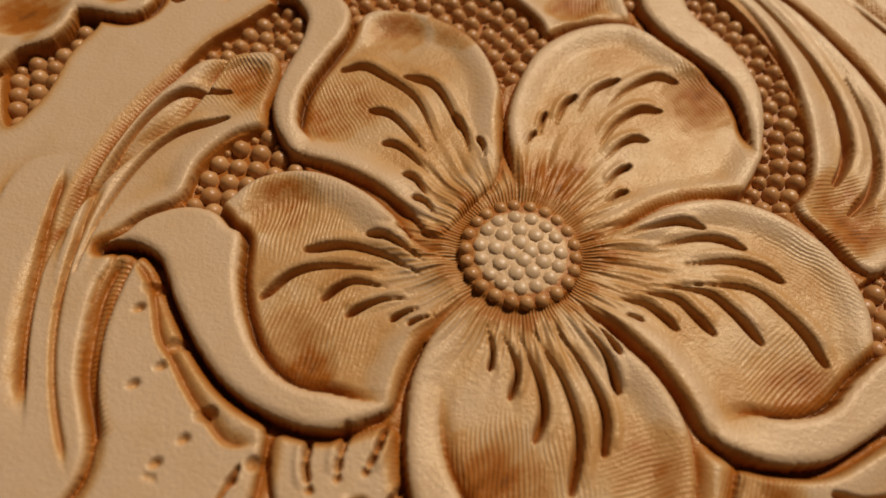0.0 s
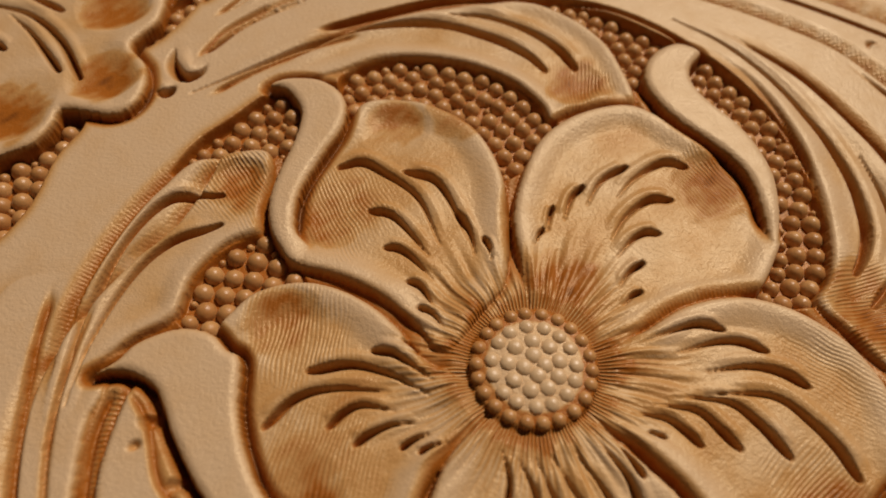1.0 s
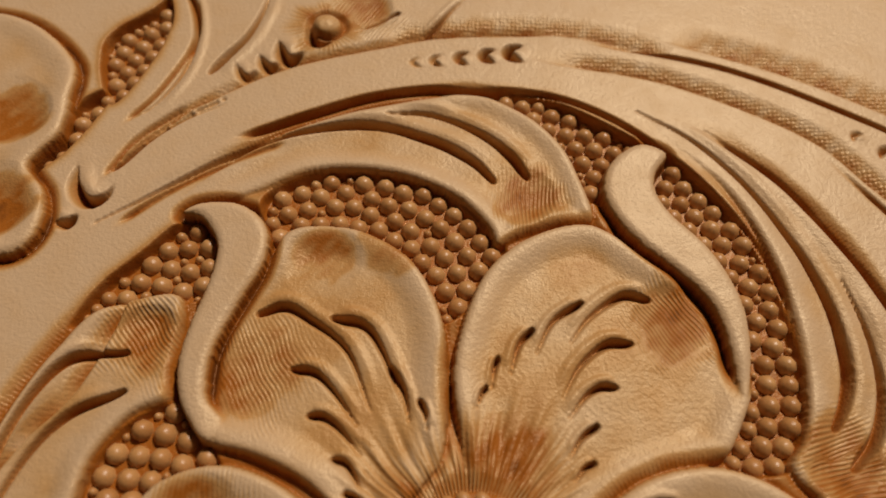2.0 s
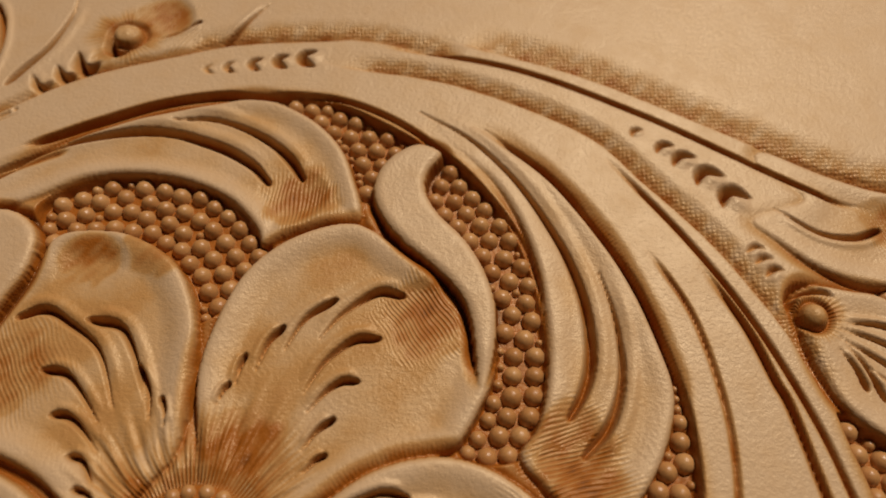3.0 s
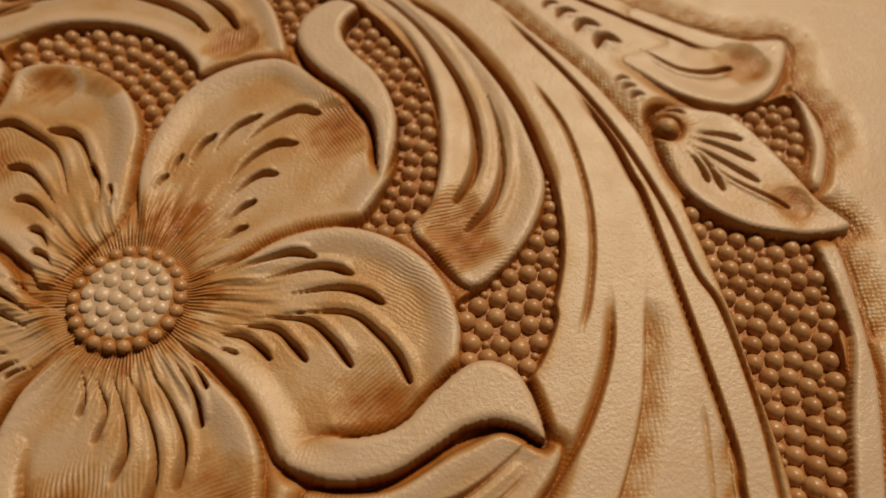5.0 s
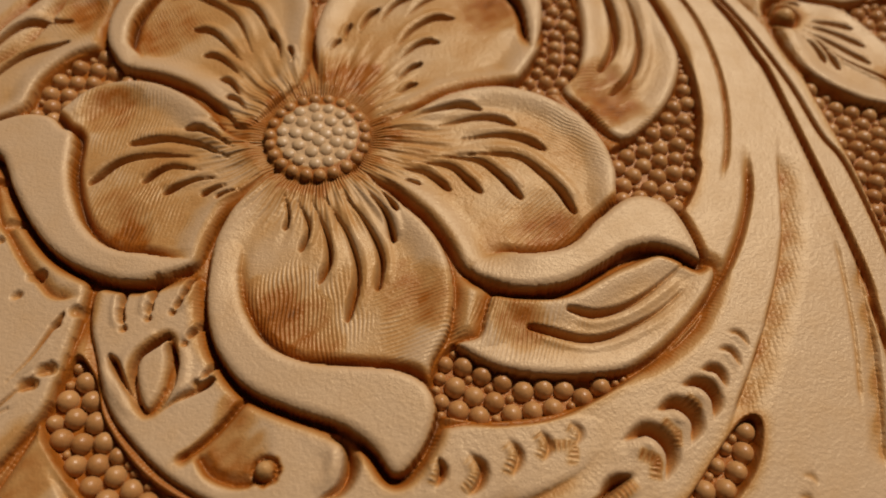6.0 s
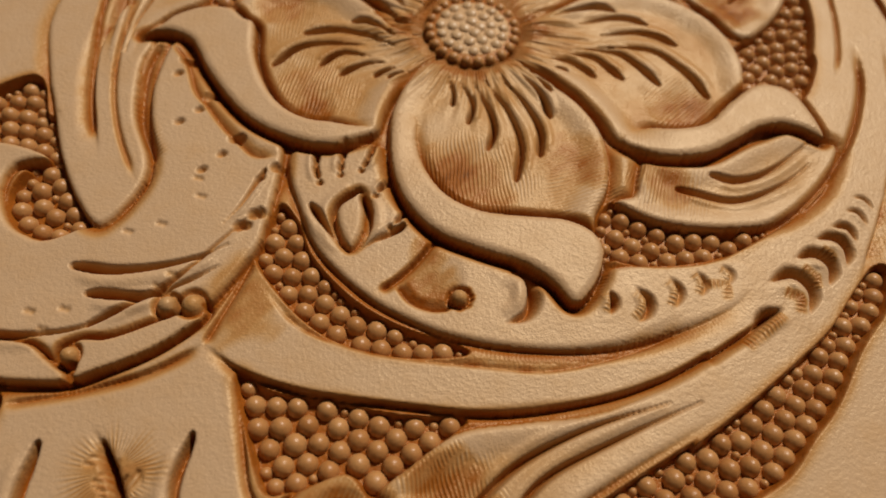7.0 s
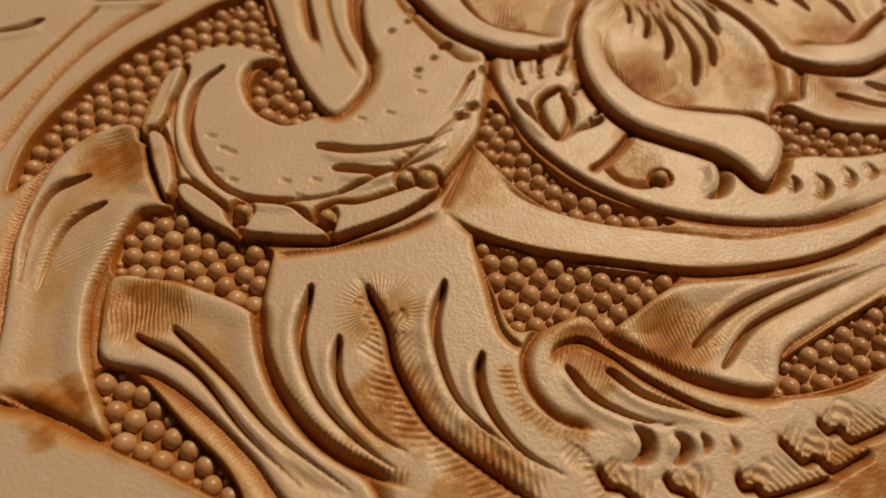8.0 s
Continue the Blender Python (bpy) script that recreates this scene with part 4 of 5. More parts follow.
crescent([(-2.08, 28.5), (-2.59, 27.97), (-1.94, 27.47)], w=0.25, d=0.2)
crescent([(-0.37, 28.81), (-1.08, 28.26), (-0.45, 27.66)], w=0.3, d=0.3)
crescent([(1.23, 29.11), (0.48, 28.56), (1.18, 27.9)], w=0.35, d=0.4)
crescent([(2.91, 29.54), (2.01, 28.87), (2.87, 28.11)], w=0.4, d=0.5)
crescent([(21.99, 23.36), (22.12, 23.84), (22.74, 23.97)], w=0.22, d=0.2)
crescent([(23.25, 22.25), (23.65, 22.82), (24.48, 22.91)], w=0.3, d=0.3)
crescent([(24.12, 21.37), (24.67, 22.08), (25.68, 22.13)], w=0.36, d=0.4)
crescent([(25.33, 20.08), (25.93, 21.0), (27.16, 20.83)], w=0.45, d=0.5)
crescent([(26.59, 18.62), (27.14, 19.64), (28.41, 19.34)], w=0.5, d=0.55)
crescent([(27.31, 15.76), (28.03, 16.19), (28.52, 16.01)], w=0.22, d=0.2)
crescent([(27.67, 15.1), (28.39, 15.52), (28.85, 15.42)], w=0.25, d=0.22)
crescent([(28.15, 14.34), (28.81, 14.83), (29.3, 14.77)], w=0.28, d=0.25)
crescent([(29.05, 12.37), (29.5, 13.32), (30.86, 13.55), (31.63, 13.2)], w=0.5, d=0.5)

# scallops
dashes([(-15.24, -19.94), (-14.9, -19.84)], 2, r=0.36, d=0.34)
dashes([(-17.5, -3.61), (-17.16, -3.51)], 2, r=0.36, d=0.34)
dashes([(-17.77, -4.79), (-17.6, -4.69)], 2, r=0.24, d=0.2)
dashes([(-15.64, -6.33), (-15.3, -6.23)], 2, r=0.36, d=0.34)
dashes([(-16.02, -7.49), (-15.85, -7.39)], 2, r=0.24, d=0.2)
dashes([(-13.6, -9.47), (-13.26, -9.37)], 2, r=0.36, d=0.34)
dashes([(-14.2, -10.62), (-14.03, -10.52)], 2, r=0.24, d=0.2)
dashes([(-10.98, -11.33), (-10.64, -11.23)], 2, r=0.36, d=0.34)
dashes([(-11.8, -12.2), (-11.63, -12.1)], 2, r=0.24, d=0.2)
dashes([(-15.12, -11.72), (-14.95, -11.62)], 2, r=0.24, d=0.2)
dashes([(-17.01, -8.43), (-16.84, -8.33)], 2, r=0.24, d=0.2)
dashes([(-12.42, -15.22), (-12.08, -15.12)], 2, r=0.36, d=0.34)
dashes([(-11.76, -14.45), (-11.42, -14.35)], 2, r=0.36, d=0.34)
groove([(-13.29, -15.08), (-12.56, -13.98), (-11.99, -12.67), (-11.53, -11.51)], w=0.25, d=0.3)

# pricks
for x, y in [(-25.38, -18.58), (-25.92, -19.89), (-24.98, -20.54), (-22.01, -20.47), (-21.12, -21.42), (-15.95, -18.88), (-15.4, -18.2), (-26.76, -17.5), (-15.12, -12.23), (-14.75, -13.41), (-25.91, -18.36), (-20.31, -20.3), (-18.17, -15.76), (-16.53, -15.22)]:
    dashes([(x - 0.14, y), (x + 0.14, y - 0.06)], 2, r=0.19, d=0.13)

# balls
ball(30.32, 12.15, r=0.75, h=0.5)
scoop(2.72, 18.59, r=1.9, d=0.3, lean=-30)
scoop(36.62, 17.91, r=1.8, d=0.3, lean=-20)
scoop(17.13, 5.1, r=2.0, d=0.25, lean=-60)
scoop(-31.6, -19.04, r=2.0, d=0.3, lean=30)
scoop(-28.17, -28.18, r=2.0, d=0.3, lean=100)
scoop(-1.13, -28.74, r=2.0, d=0.3, lean=200)
scoop(-15.63, 9.92, r=1.7, d=0.3, lean=60)
scoop(-5.71, -29.85, r=1.6, d=0.25, lean=90)
scoop(13.06, -5.64, r=2.2, d=0.25, lean=-60)
scoop(-10.1, -7.01, r=2.0, d=0.25, lean=-90)
scoop(10.29, 11.59, r=2.2, d=0.25, lean=40)
scoop(-0.06, -11.77, r=2.4, d=0.22, lean=-110)
scoop(-10.6, 7.68, r=2.2, d=0.2, lean=-150)
scoop(-7.75, 14.47, r=2.0, d=0.2, lean=90)
scoop(-12.18, 1.85, r=2.0, d=0.2, lean=100)
scoop(37.1, 6.82, r=1.2, d=0.2, a=0.5, lean=-20)

# tool marks round the edges of the piece
groove([(-35.93, 22.99), (-33.47, 22.3), (-31.02, 21.53), (-28.57, 19.49), (-26.56, 16.62)], w=0.45)
groove([(-32.47, 21.56), (-30.71, 20.12), (-29.06, 18.35), (-27.8, 16.91)], w=0.4)
groove([(-34.37, 24.71), (-31.6, 23.19), (-29.32, 22.04)], w=0.4)
groove([(-34.71, 19.92), (-33.13, 19.5), (-31.64, 18.5)], w=0.4)
scoop(-25.01, 16.61, r=2.3, d=0.4, a=0.95, lean=-60)
stain(-25.01, 16.61, r=1.8, a=1.0)
scoop(-26.12, 22.53, r=2.4, d=0.4, a=0.95, lean=-60)
stain(-26.12, 22.53, r=1.8, a=1.0)
scoop(-29.72, 13.5, r=2.6, d=0.4, a=0.95, lean=-100)
stain(-29.72, 13.5, r=1.8, a=1.0)
crescent([(-21.65, 19.65), (-21.39, 18.32), (-20.58, 17.34), (-19.79, 17.57), (-19.35, 18.35)], w=0.5, d=0.5)
crescent([(-22.0, 15.89), (-21.35, 15.93), (-20.8, 16.41)], w=0.4, d=0.4)
groove([(-14.34, 24.01), (-16.33, 22.96), (-18.18, 21.38), (-19.66, 19.29)], w=0.35, d=0.4)
cut([(-18.75, 15.87), (-17.07, 17.48), (-15.29, 18.91), (-13.1, 20.33), (-10.46, 21.64)], d=0.3, w=0.7, side=1)
crescent([(-14.32, 27.11), (-13.54, 26.17), (-12.86, 26.71)], w=0.35, d=0.25)
crescent([(-13.06, 27.94), (-12.28, 26.99), (-11.56, 27.54)], w=0.42, d=0.35)
crescent([(-12.05, 29.16), (-11.26, 27.73), (-10.28, 28.29)], w=0.5, d=0.5)
ball(-9.19, 30.46, r=0.95, h=0.5)
crescent([(-10.34, 30.52), (-9.75, 29.13), (-8.56, 29.36)], w=0.4, d=0.5)
groove([(-13.19, 33.9), (-13.18, 32.14), (-13.83, 29.48), (-14.8, 27.72), (-15.59, 26.38)], w=0.5, d=0.6)
groove([(-19.55, 22.67), (-18.29, 23.91), (-17.18, 26.47), (-17.02, 29.4), (-17.82, 32.27), (-18.93, 33.76)], w=0.4, d=0.4)
groove([(-0.57, 33.6), (-1.54, 32.3), (-2.46, 30.9), (-3.2, 29.92)], w=0.3, d=0.4)
groove([(-7.56, 30.04), (-6.28, 30.75), (-4.83, 31.77)], w=0.25, d=0.4)
scoop(-7.16, 32.08, r=2.2, d=0.3, a=0.8, lean=20)
hatch(-7.16, 32.08, r=2.6, ang=60, a=0.9)
rays(-9.19, 30.46, 1.0, 3.4, 44, 0.9)
dashes([(-19.39, 20.04), (-18.22, 21.4), (-16.99, 22.68), (-15.62, 23.6), (-14.51, 24.37)], 26, r=0.15, d=0.2)
groove([(-15.92, -19.27), (-18.95, -21.15), (-22.02, -21.76), (-24.56, -21.51), (-26.37, -20.22), (-27.83, -18.05), (-28.47, -15.88), (-28.32, -13.65), (-27.16, -12.1)], w=0.5, d=0.55)
groove([(-11.46, -14.01), (-13.31, -16.23), (-14.7, -17.99), (-16.24, -19.37), (-18.95, -21.15)], w=0.35, d=0.4)
groove([(-12.77, -16.37), (-14.4, -17.23), (-16.34, -17.84), (-18.61, -18.14), (-20.53, -17.92)], w=0.5, d=0.6)
groove([(-13.07, -17.64), (-14.66, -18.68), (-16.55, -19.51), (-19.38, -19.47)], w=0.5, d=0.6)
groove([(-26.77, -21.09), (-28.09, -19.6), (-29.06, -17.19), (-29.42, -14.61), (-29.23, -12.21)], w=0.28, d=0.35)
ball(-15.3, -19.95, r=0.55, h=0.45)
ball(-14.06, -19.87, r=0.62, h=0.45)
ball(-19.47, -22.74, r=0.5, h=0.45)
ball(-24.0, -22.6, r=0.45, h=0.45)
fringe([(-30.25, -13.29), (-30.53, -15.11), (-30.64, -17.48)], w=0.9, side=1, slant=0.1, a=1.4, pitch=0.3, dye=0.35)
groove([(-14.82, -36.09), (-16.19, -35.25), (-17.62, -34.11), (-18.84, -32.79), (-19.73, -31.11), (-20.16, -29.33), (-19.88, -26.97)], w=0.5, d=0.65)
groove([(-14.35, -35.3), (-15.72, -34.57), (-16.87, -33.54), (-17.82, -32.18), (-18.16, -31.04), (-18.13, -29.73)], w=0.42, d=0.65)
groove([(-9.6, -34.83), (-11.21, -33.56), (-12.33, -32.22), (-13.09, -30.22), (-13.36, -28.39), (-12.94, -26.36)], w=0.48, d=0.65)
groove([(-6.99, -36.02), (-8.81, -35.06), (-10.13, -33.65), (-10.9, -32.16), (-11.08, -31.01), (-10.92, -30.29)], w=0.45, d=0.65)
cut([(-22.77, -27.56), (-22.36, -29.43), (-21.53, -31.48), (-20.42, -33.14), (-18.88, -34.7), (-17.19, -35.8), (-15.32, -36.41)], d=0.75, w=0.8, side=-1)
stain(-15.01, -33.18, r=2.0, a=0.9)
cut([(5.64, -32.61), (6.24, -33.33), (6.77, -33.11), (7.2, -33.67), (8.03, -33.46), (9.31, -32.89)], d=0.7, w=0.7, side=1)
fringe([(5.64, -32.61), (6.24, -33.33), (6.77, -33.11), (7.2, -33.67), (8.03, -33.46), (9.31, -32.89)], w=2.0, side=-1, slant=0.5, a=1.5, pitch=0.36, dye=0.2)
cut([(3.47, -33.63), (4.24, -34.51), (4.72, -34.86), (5.33, -34.57), (6.02, -35.17), (7.18, -34.64), (8.08, -34.16)], d=0.7, w=0.7, side=1)
fringe([(3.47, -33.63), (4.24, -34.51), (4.72, -34.86), (5.33, -34.57), (6.02, -35.17), (7.18, -34.64), (8.08, -34.16)], w=2.0, side=-1, slant=0.5, a=1.5, pitch=0.36, dye=0.2)
cut([(1.27, -35.29), (1.5, -36.2), (2.15, -36.12), (2.5, -36.54), (4.14, -36.08), (6.07, -35.43)], d=0.7, w=0.7, side=1)
fringe([(1.27, -35.29), (1.5, -36.2), (2.15, -36.12), (2.5, -36.54), (4.14, -36.08), (6.07, -35.43)], w=2.0, side=-1, slant=0.5, a=1.5, pitch=0.36, dye=0.2)
cut([(-2.21, -35.68), (-1.86, -36.35), (-1.35, -36.48), (-0.79, -37.0)], d=0.7, w=0.7, side=1)
fringe([(-2.21, -35.68), (-1.86, -36.35), (-1.35, -36.48), (-0.79, -37.0)], w=2.0, side=-1, slant=0.5, a=1.5, pitch=0.36, dye=0.2)
cut([(-5.38, -35.43), (-4.86, -36.38), (-4.29, -36.46), (-3.41, -37.12)], d=0.7, w=0.7, side=1)
fringe([(-5.38, -35.43), (-4.86, -36.38), (-4.29, -36.46), (-3.41, -37.12)], w=2.0, side=-1, slant=0.5, a=1.5, pitch=0.36, dye=0.2)
crescent([(-3.66, -33.49), (-3.11, -34.06), (-3.13, -34.81), (-3.83, -35.41)], w=0.5, d=0.6)
crescent([(-1.66, -33.72), (-1.18, -34.24), (-1.37, -34.94), (-1.9, -35.33)], w=0.42, d=0.5)
crescent([(-0.34, -33.66), (-0.09, -34.27), (-0.33, -34.84)], w=0.28, d=0.3)
crescent([(1.02, -33.75), (1.32, -34.33), (1.02, -34.82)], w=0.22, d=0.2)

crescent([(22.48, -22.31), (22.96, -22.35), (23.14, -23.15)], w=0.4, d=0.21)
crescent([(23.0, -21.31), (23.56, -21.29), (23.81, -22.01)], w=0.34, d=0.15)
crescent([(23.46, -20.38), (24.01, -20.42), (24.29, -21.05)], w=0.3, d=0.11)
crescent([(24.04, -19.43), (24.59, -19.49), (24.81, -19.95)], w=0.24, d=0.08)
crescent([(24.47, -18.46), (24.98, -18.49), (25.2, -18.94)], w=0.2, d=0.06)
fringe([(11.99, -17.08), (13.72, -17.24), (13.86, -18.38)], w=0.75, side=1, slant=0.0, a=1.3, pitch=0.26, dye=0.4)
fringe([(16.81, -17.35), (17.75, -17.88), (17.68, -18.94)], w=0.75, side=1, slant=0.0, a=1.3, pitch=0.26, dye=0.4)
fringe([(18.21, -15.86), (18.89, -16.58), (18.86, -17.37)], w=0.75, side=1, slant=0.0, a=1.3, pitch=0.26, dye=0.4)
fringe([(19.62, -14.56), (20.12, -15.31), (19.97, -16.08)], w=0.75, side=1, slant=0.0, a=1.3, pitch=0.26, dye=0.4)
fringe([(20.37, -13.72), (21.11, -14.23), (21.16, -14.86)], w=0.75, side=1, slant=0.0, a=1.3, pitch=0.26, dye=0.4)
fringe([(13.88, -20.58), (14.94, -19.73), (16.2, -18.63)], w=0.9, side=1, slant=0.2, a=1.3, pitch=0.26, dye=0.5)
groove([(-37.77, -4.95), (-35.59, -4.97), (-33.87, -4.7), (-32.5, -4.45)], w=0.5, d=0.55)
groove([(-37.2, -6.53), (-34.45, -6.24), (-32.75, -5.98), (-31.61, -5.73)], w=0.5, d=0.55)
groove([(-43.6, -10.49), (-42.08, -9.69), (-40.44, -9.17), (-39.48, -8.51)], w=0.55, d=0.5)

# brown patches
stain(-0.82, -11.13, r=1.7, a=1.0)
stain(1.02, -12.55, r=1.4, a=0.7)
stain(13.63, -5.41, r=1.3, a=0.9)
stain(-9.73, -7.07, r=1.4, a=0.8)
stain(10.07, 11.77, r=1.3, a=1.0)
stain(-9.37, -7.02, r=1.3, a=1.0)
stain(17.52, 3.79, r=1.7, a=1.0)
stain(-1.03, -29.14, r=1.7, a=1.1)
stain(-1.64, -28.08, r=1.2, a=0.9)
stain(-32.21, -19.19, r=1.6, a=1.0)
stain(-28.93, -28.63, r=1.6, a=0.9)
stain(2.79, 18.95, r=1.4, a=0.9)
stain(-4.19, 15.26, r=1.6, a=0.6)
stain(-9.24, 8.72, r=1.5, a=0.6)
stain(-31.01, -33.83, r=1.6, a=0.9)
stain(-6.02, -29.42, r=1.4, a=0.8)
stain(-1.2, -11.0, r=1.6, a=0.8)
stain(13.12, -5.99, r=1.6, a=0.8)
stain(5.42, -9.55, r=1.6, a=0.6)
hatch(-1.03, -29.14, r=2.2, ang=105, a=1.4)
hatch(-0.56, -10.61, r=2.2, ang=95, a=1.3)
hatch(10.13, 11.62, r=2.0, ang=125, a=1.4)
hatch(17.52, 3.79, r=2.2, ang=15, a=1.4)
stain(1.47, 4.46, r=2.0, a=1.1)
stain(10.2, 11.66, r=2.2, a=0.8)
stain(-10.31, 8.96, r=2.0, a=0.5)
stain(-9.59, -5.05, r=2.4, a=0.5)
stain(-0.67, -11.33, r=2.2, a=0.7)
stain(-10.0, -7.42, r=1.8, a=0.8)
stain(12.74, -5.83, r=2.0, a=0.7)
stain(6.38, -9.83, r=1.8, a=0.6)
stain(-12.14, 1.55, r=1.8, a=0.6)
stain(-15.9, 9.71, r=1.6, a=0.8)
stain(2.96, 18.6, r=1.8, a=0.8)
stain(17.28, 4.95, r=2.0, a=0.8)
stain(36.11, 17.97, r=1.5, a=0.7)
stain(36.95, 6.88, r=1.4, a=0.7)
stain(-0.82, -28.67, r=2.0, a=0.8)
stain(-31.68, -19.36, r=1.8, a=0.8)
stain(-27.97, -28.43, r=1.8, a=0.7)
stain(-4.99, -29.81, r=1.8, a=0.8)
stain(-10.66, -36.17, r=2.0, a=0.7)
stain(7.49, -35.62, r=2.0, a=0.9)
stain(11.32, -10.91, r=1.5, a=0.7)
stain(1.49, 4.93, r=2.0, a=0.6)
stain(-11.72, -19.5, r=2.0, a=0.5)

# hatching
rays(-16.15, -28.15, 0.3, 3.2, 52, 1.2, 0.3)
hatch(10.2, 11.66, r=2.4, ang=120, a=1.0)
hatch(1.02, -11.28, r=2.6, ang=100, a=0.7)
hatch(11.32, -10.91, r=2.4, ang=75, a=0.8)
hatch(-10.26, 8.6, r=2.6, ang=120, a=0.6)
hatch(-9.59, -5.05, r=2.6, ang=80, a=0.7)
hatch(-11.55, 1.29, r=2.6, ang=90, a=0.6)
hatch(-15.97, 10.09, r=2.4, ang=130, a=0.9)
hatch(2.97, 18.42, r=2.0, ang=90, a=0.8)
hatch(16.99, 4.95, r=2.4, ang=20, a=1.0)
hatch(36.73, 17.58, r=1.8, ang=110, a=0.8)
hatch(12.78, -5.11, r=2.2, ang=45, a=0.7)
hatch(15.23, 1.31, r=2.6, ang=150, a=0.5)
hatch(-0.82, -28.67, r=2.2, ang=120, a=1.0)
hatch(-31.04, -19.33, r=2.0, ang=30, a=1.0)
hatch(-27.69, -28.42, r=2.0, ang=100, a=0.8)
hatch(-4.7, -29.8, r=2.2, ang=70, a=0.9)
hatch(-32.17, -24.61, r=2.4, ang=30, a=0.8)
hatch(6.42, -11.09, r=2.4, ang=20, a=0.6)
fringe([(-16.9, -26.8), (-15.81, -28.82), (-15.16, -30.97), (-13.65, -33.45), (-12.26, -34.68), (-9.62, -36.43), (-8.08, -37.31)], w=2.0, side=1, slant=0.8, a=1.5, pitch=0.42, dye=0.24)
fringe([(-16.57, -27.27), (-15.81, -28.82), (-15.16, -30.97), (-13.65, -33.45), (-12.26, -34.68), (-9.62, -36.43), (-8.08, -37.31)], w=2.0, side=-1, slant=0.8, a=1.5, pitch=0.42, dye=0.24)
fringe([(-5.67, -29.24), (-4.42, -29.84), (-2.54, -31.11), (-0.42, -32.21)], w=1.0, side=1, slant=0.2)
fringe([(-6.92, -34.31), (-5.88, -34.93), (-5.4, -35.82), (-4.68, -36.67)], w=1.3, side=1, slant=0.3, a=1.5, pitch=0.33, dye=0.2)
fringe([(-9.43, -30.63), (-8.89, -32.34), (-7.56, -33.45), (-5.55, -33.98)], w=1.0, side=1, slant=0.2, a=1.2, pitch=0.3, dye=0.35)
fringe([(-21.03, -32.32), (-19.16, -34.58), (-16.91, -35.97), (-14.2, -36.94)], w=1.0, side=-1, slant=0.2, a=1.2, pitch=0.3, dye=0.3)

# ---- the middle of the flower ----
rays(0.0, 0.0, 2.9, 8.8, 126, 1.1, 0.45)
rays(0.0, 0.0, 2.9, 5.6, 126, 3.0, 0.7)
rays(30.1, 12.2, 0.7, 2.6, 40, 0.8)
far, turn = np.hypot(GX, GY), np.arctan2(GY, GX)
fan = ease((far - 3.2) / 1.2) * ease((8.6 + 0.8 * np.sin(5 * turn + 2.0) - far) / 3.6) * ~SMOOTH * (H > -0.5)
H += 0.065 * fan * (np.sin(turn * 41 + 1.3 * np.sin(far * 0.9 + 3 * turn)) + 0.5 * np.sin(turn * 73 + far))
H -= 0.16 * np.clip(1 - np.abs(far - 3.2) / 0.7, 0, 1) * np.clip((H - FLOOR) / 0.6, 0, 1)
H = np.where(far < 3.02, np.maximum(-0.1, -0.08 + 0.40 * np.sqrt(np.clip(1 - (far / 3.25) ** 2, 0, 1))), H)
DYE = np.where(far < 3.02, np.where(far < 2.3, 0.06, 0.7), np.maximum(DYE, 0.8 * np.clip(1 - np.abs(far - 3.15) / 0.35, 0, 1)))
LINE = np.where(far < 3.02, 0, LINE)
FLOWER = add_part("flower_boss")
REGION[far < 3.02] = FLOWER

# Struck lines fade out where two sets of them meet.
clash = np.zeros((NY, NX))
for ax in (0, 1):
    jump = np.abs(np.diff(PHASE, axis=ax)) > 4.4
    if ax == 0:
        clash[1:][jump], clash[:-1][jump] = 1, 1
    else:
        clash[:, 1:][jump], clash[:, :-1][jump] = 1, 1
clash[:, :3] = clash[:, -3:] = 0
LINE *= 1 - clash
for _ in range(2):
    wide = clash.copy()
    for dy, dx in ((0, 1), (0, -1), (1, 0), (-1, 0)):
        wide = np.maximum(wide, 0.6 * np.roll(clash, (dy, dx), (0, 1)))
    clash = wide
LINE *= 1 - np.minimum(clash, 1) * 0.8

# Soft, slightly uneven hide; the panel's own edge turns down.
H += 0.035 * wobble(GX, GY, 6.0, 0.4) * (H > -0.3)
for _ in range(1):
    H[1:-1, 1:-1] = (4 * H[1:-1, 1:-1] + H[:-2, 1:-1] + H[2:, 1:-1] + H[1:-1, :-2] + H[1:-1, 2:]) / 8
DYE[1:-1, 1:-1] = (2 * DYE[1:-1, 1:-1] + DYE[:-2, 1:-1] + DYE[2:, 1:-1] + DYE[1:-1, :-2] + DYE[1:-1, 2:]) / 6
inset = np.minimum(np.minimum(GX - X0, X1 - GX), np.minimum(GY - Y0, Y1 - GY))
H -= 2.6 * np.clip(1 - inset / 1.2, 0, 1) ** 3

# ---- meshes ----
# The panel bulges a little under the flower.
BULGE = 0.35 - 0.0006 * (GX ** 2 + GY ** 2)
SLOPE_Y, SLOPE_X = np.gradient(H + BULGE, STEP)
NORMALS = np.dstack([-SLOPE_X, -SLOPE_Y, np.ones_like(H)])
NORMALS /= np.linalg.norm(NORMALS, axis=2, keepdims=True)


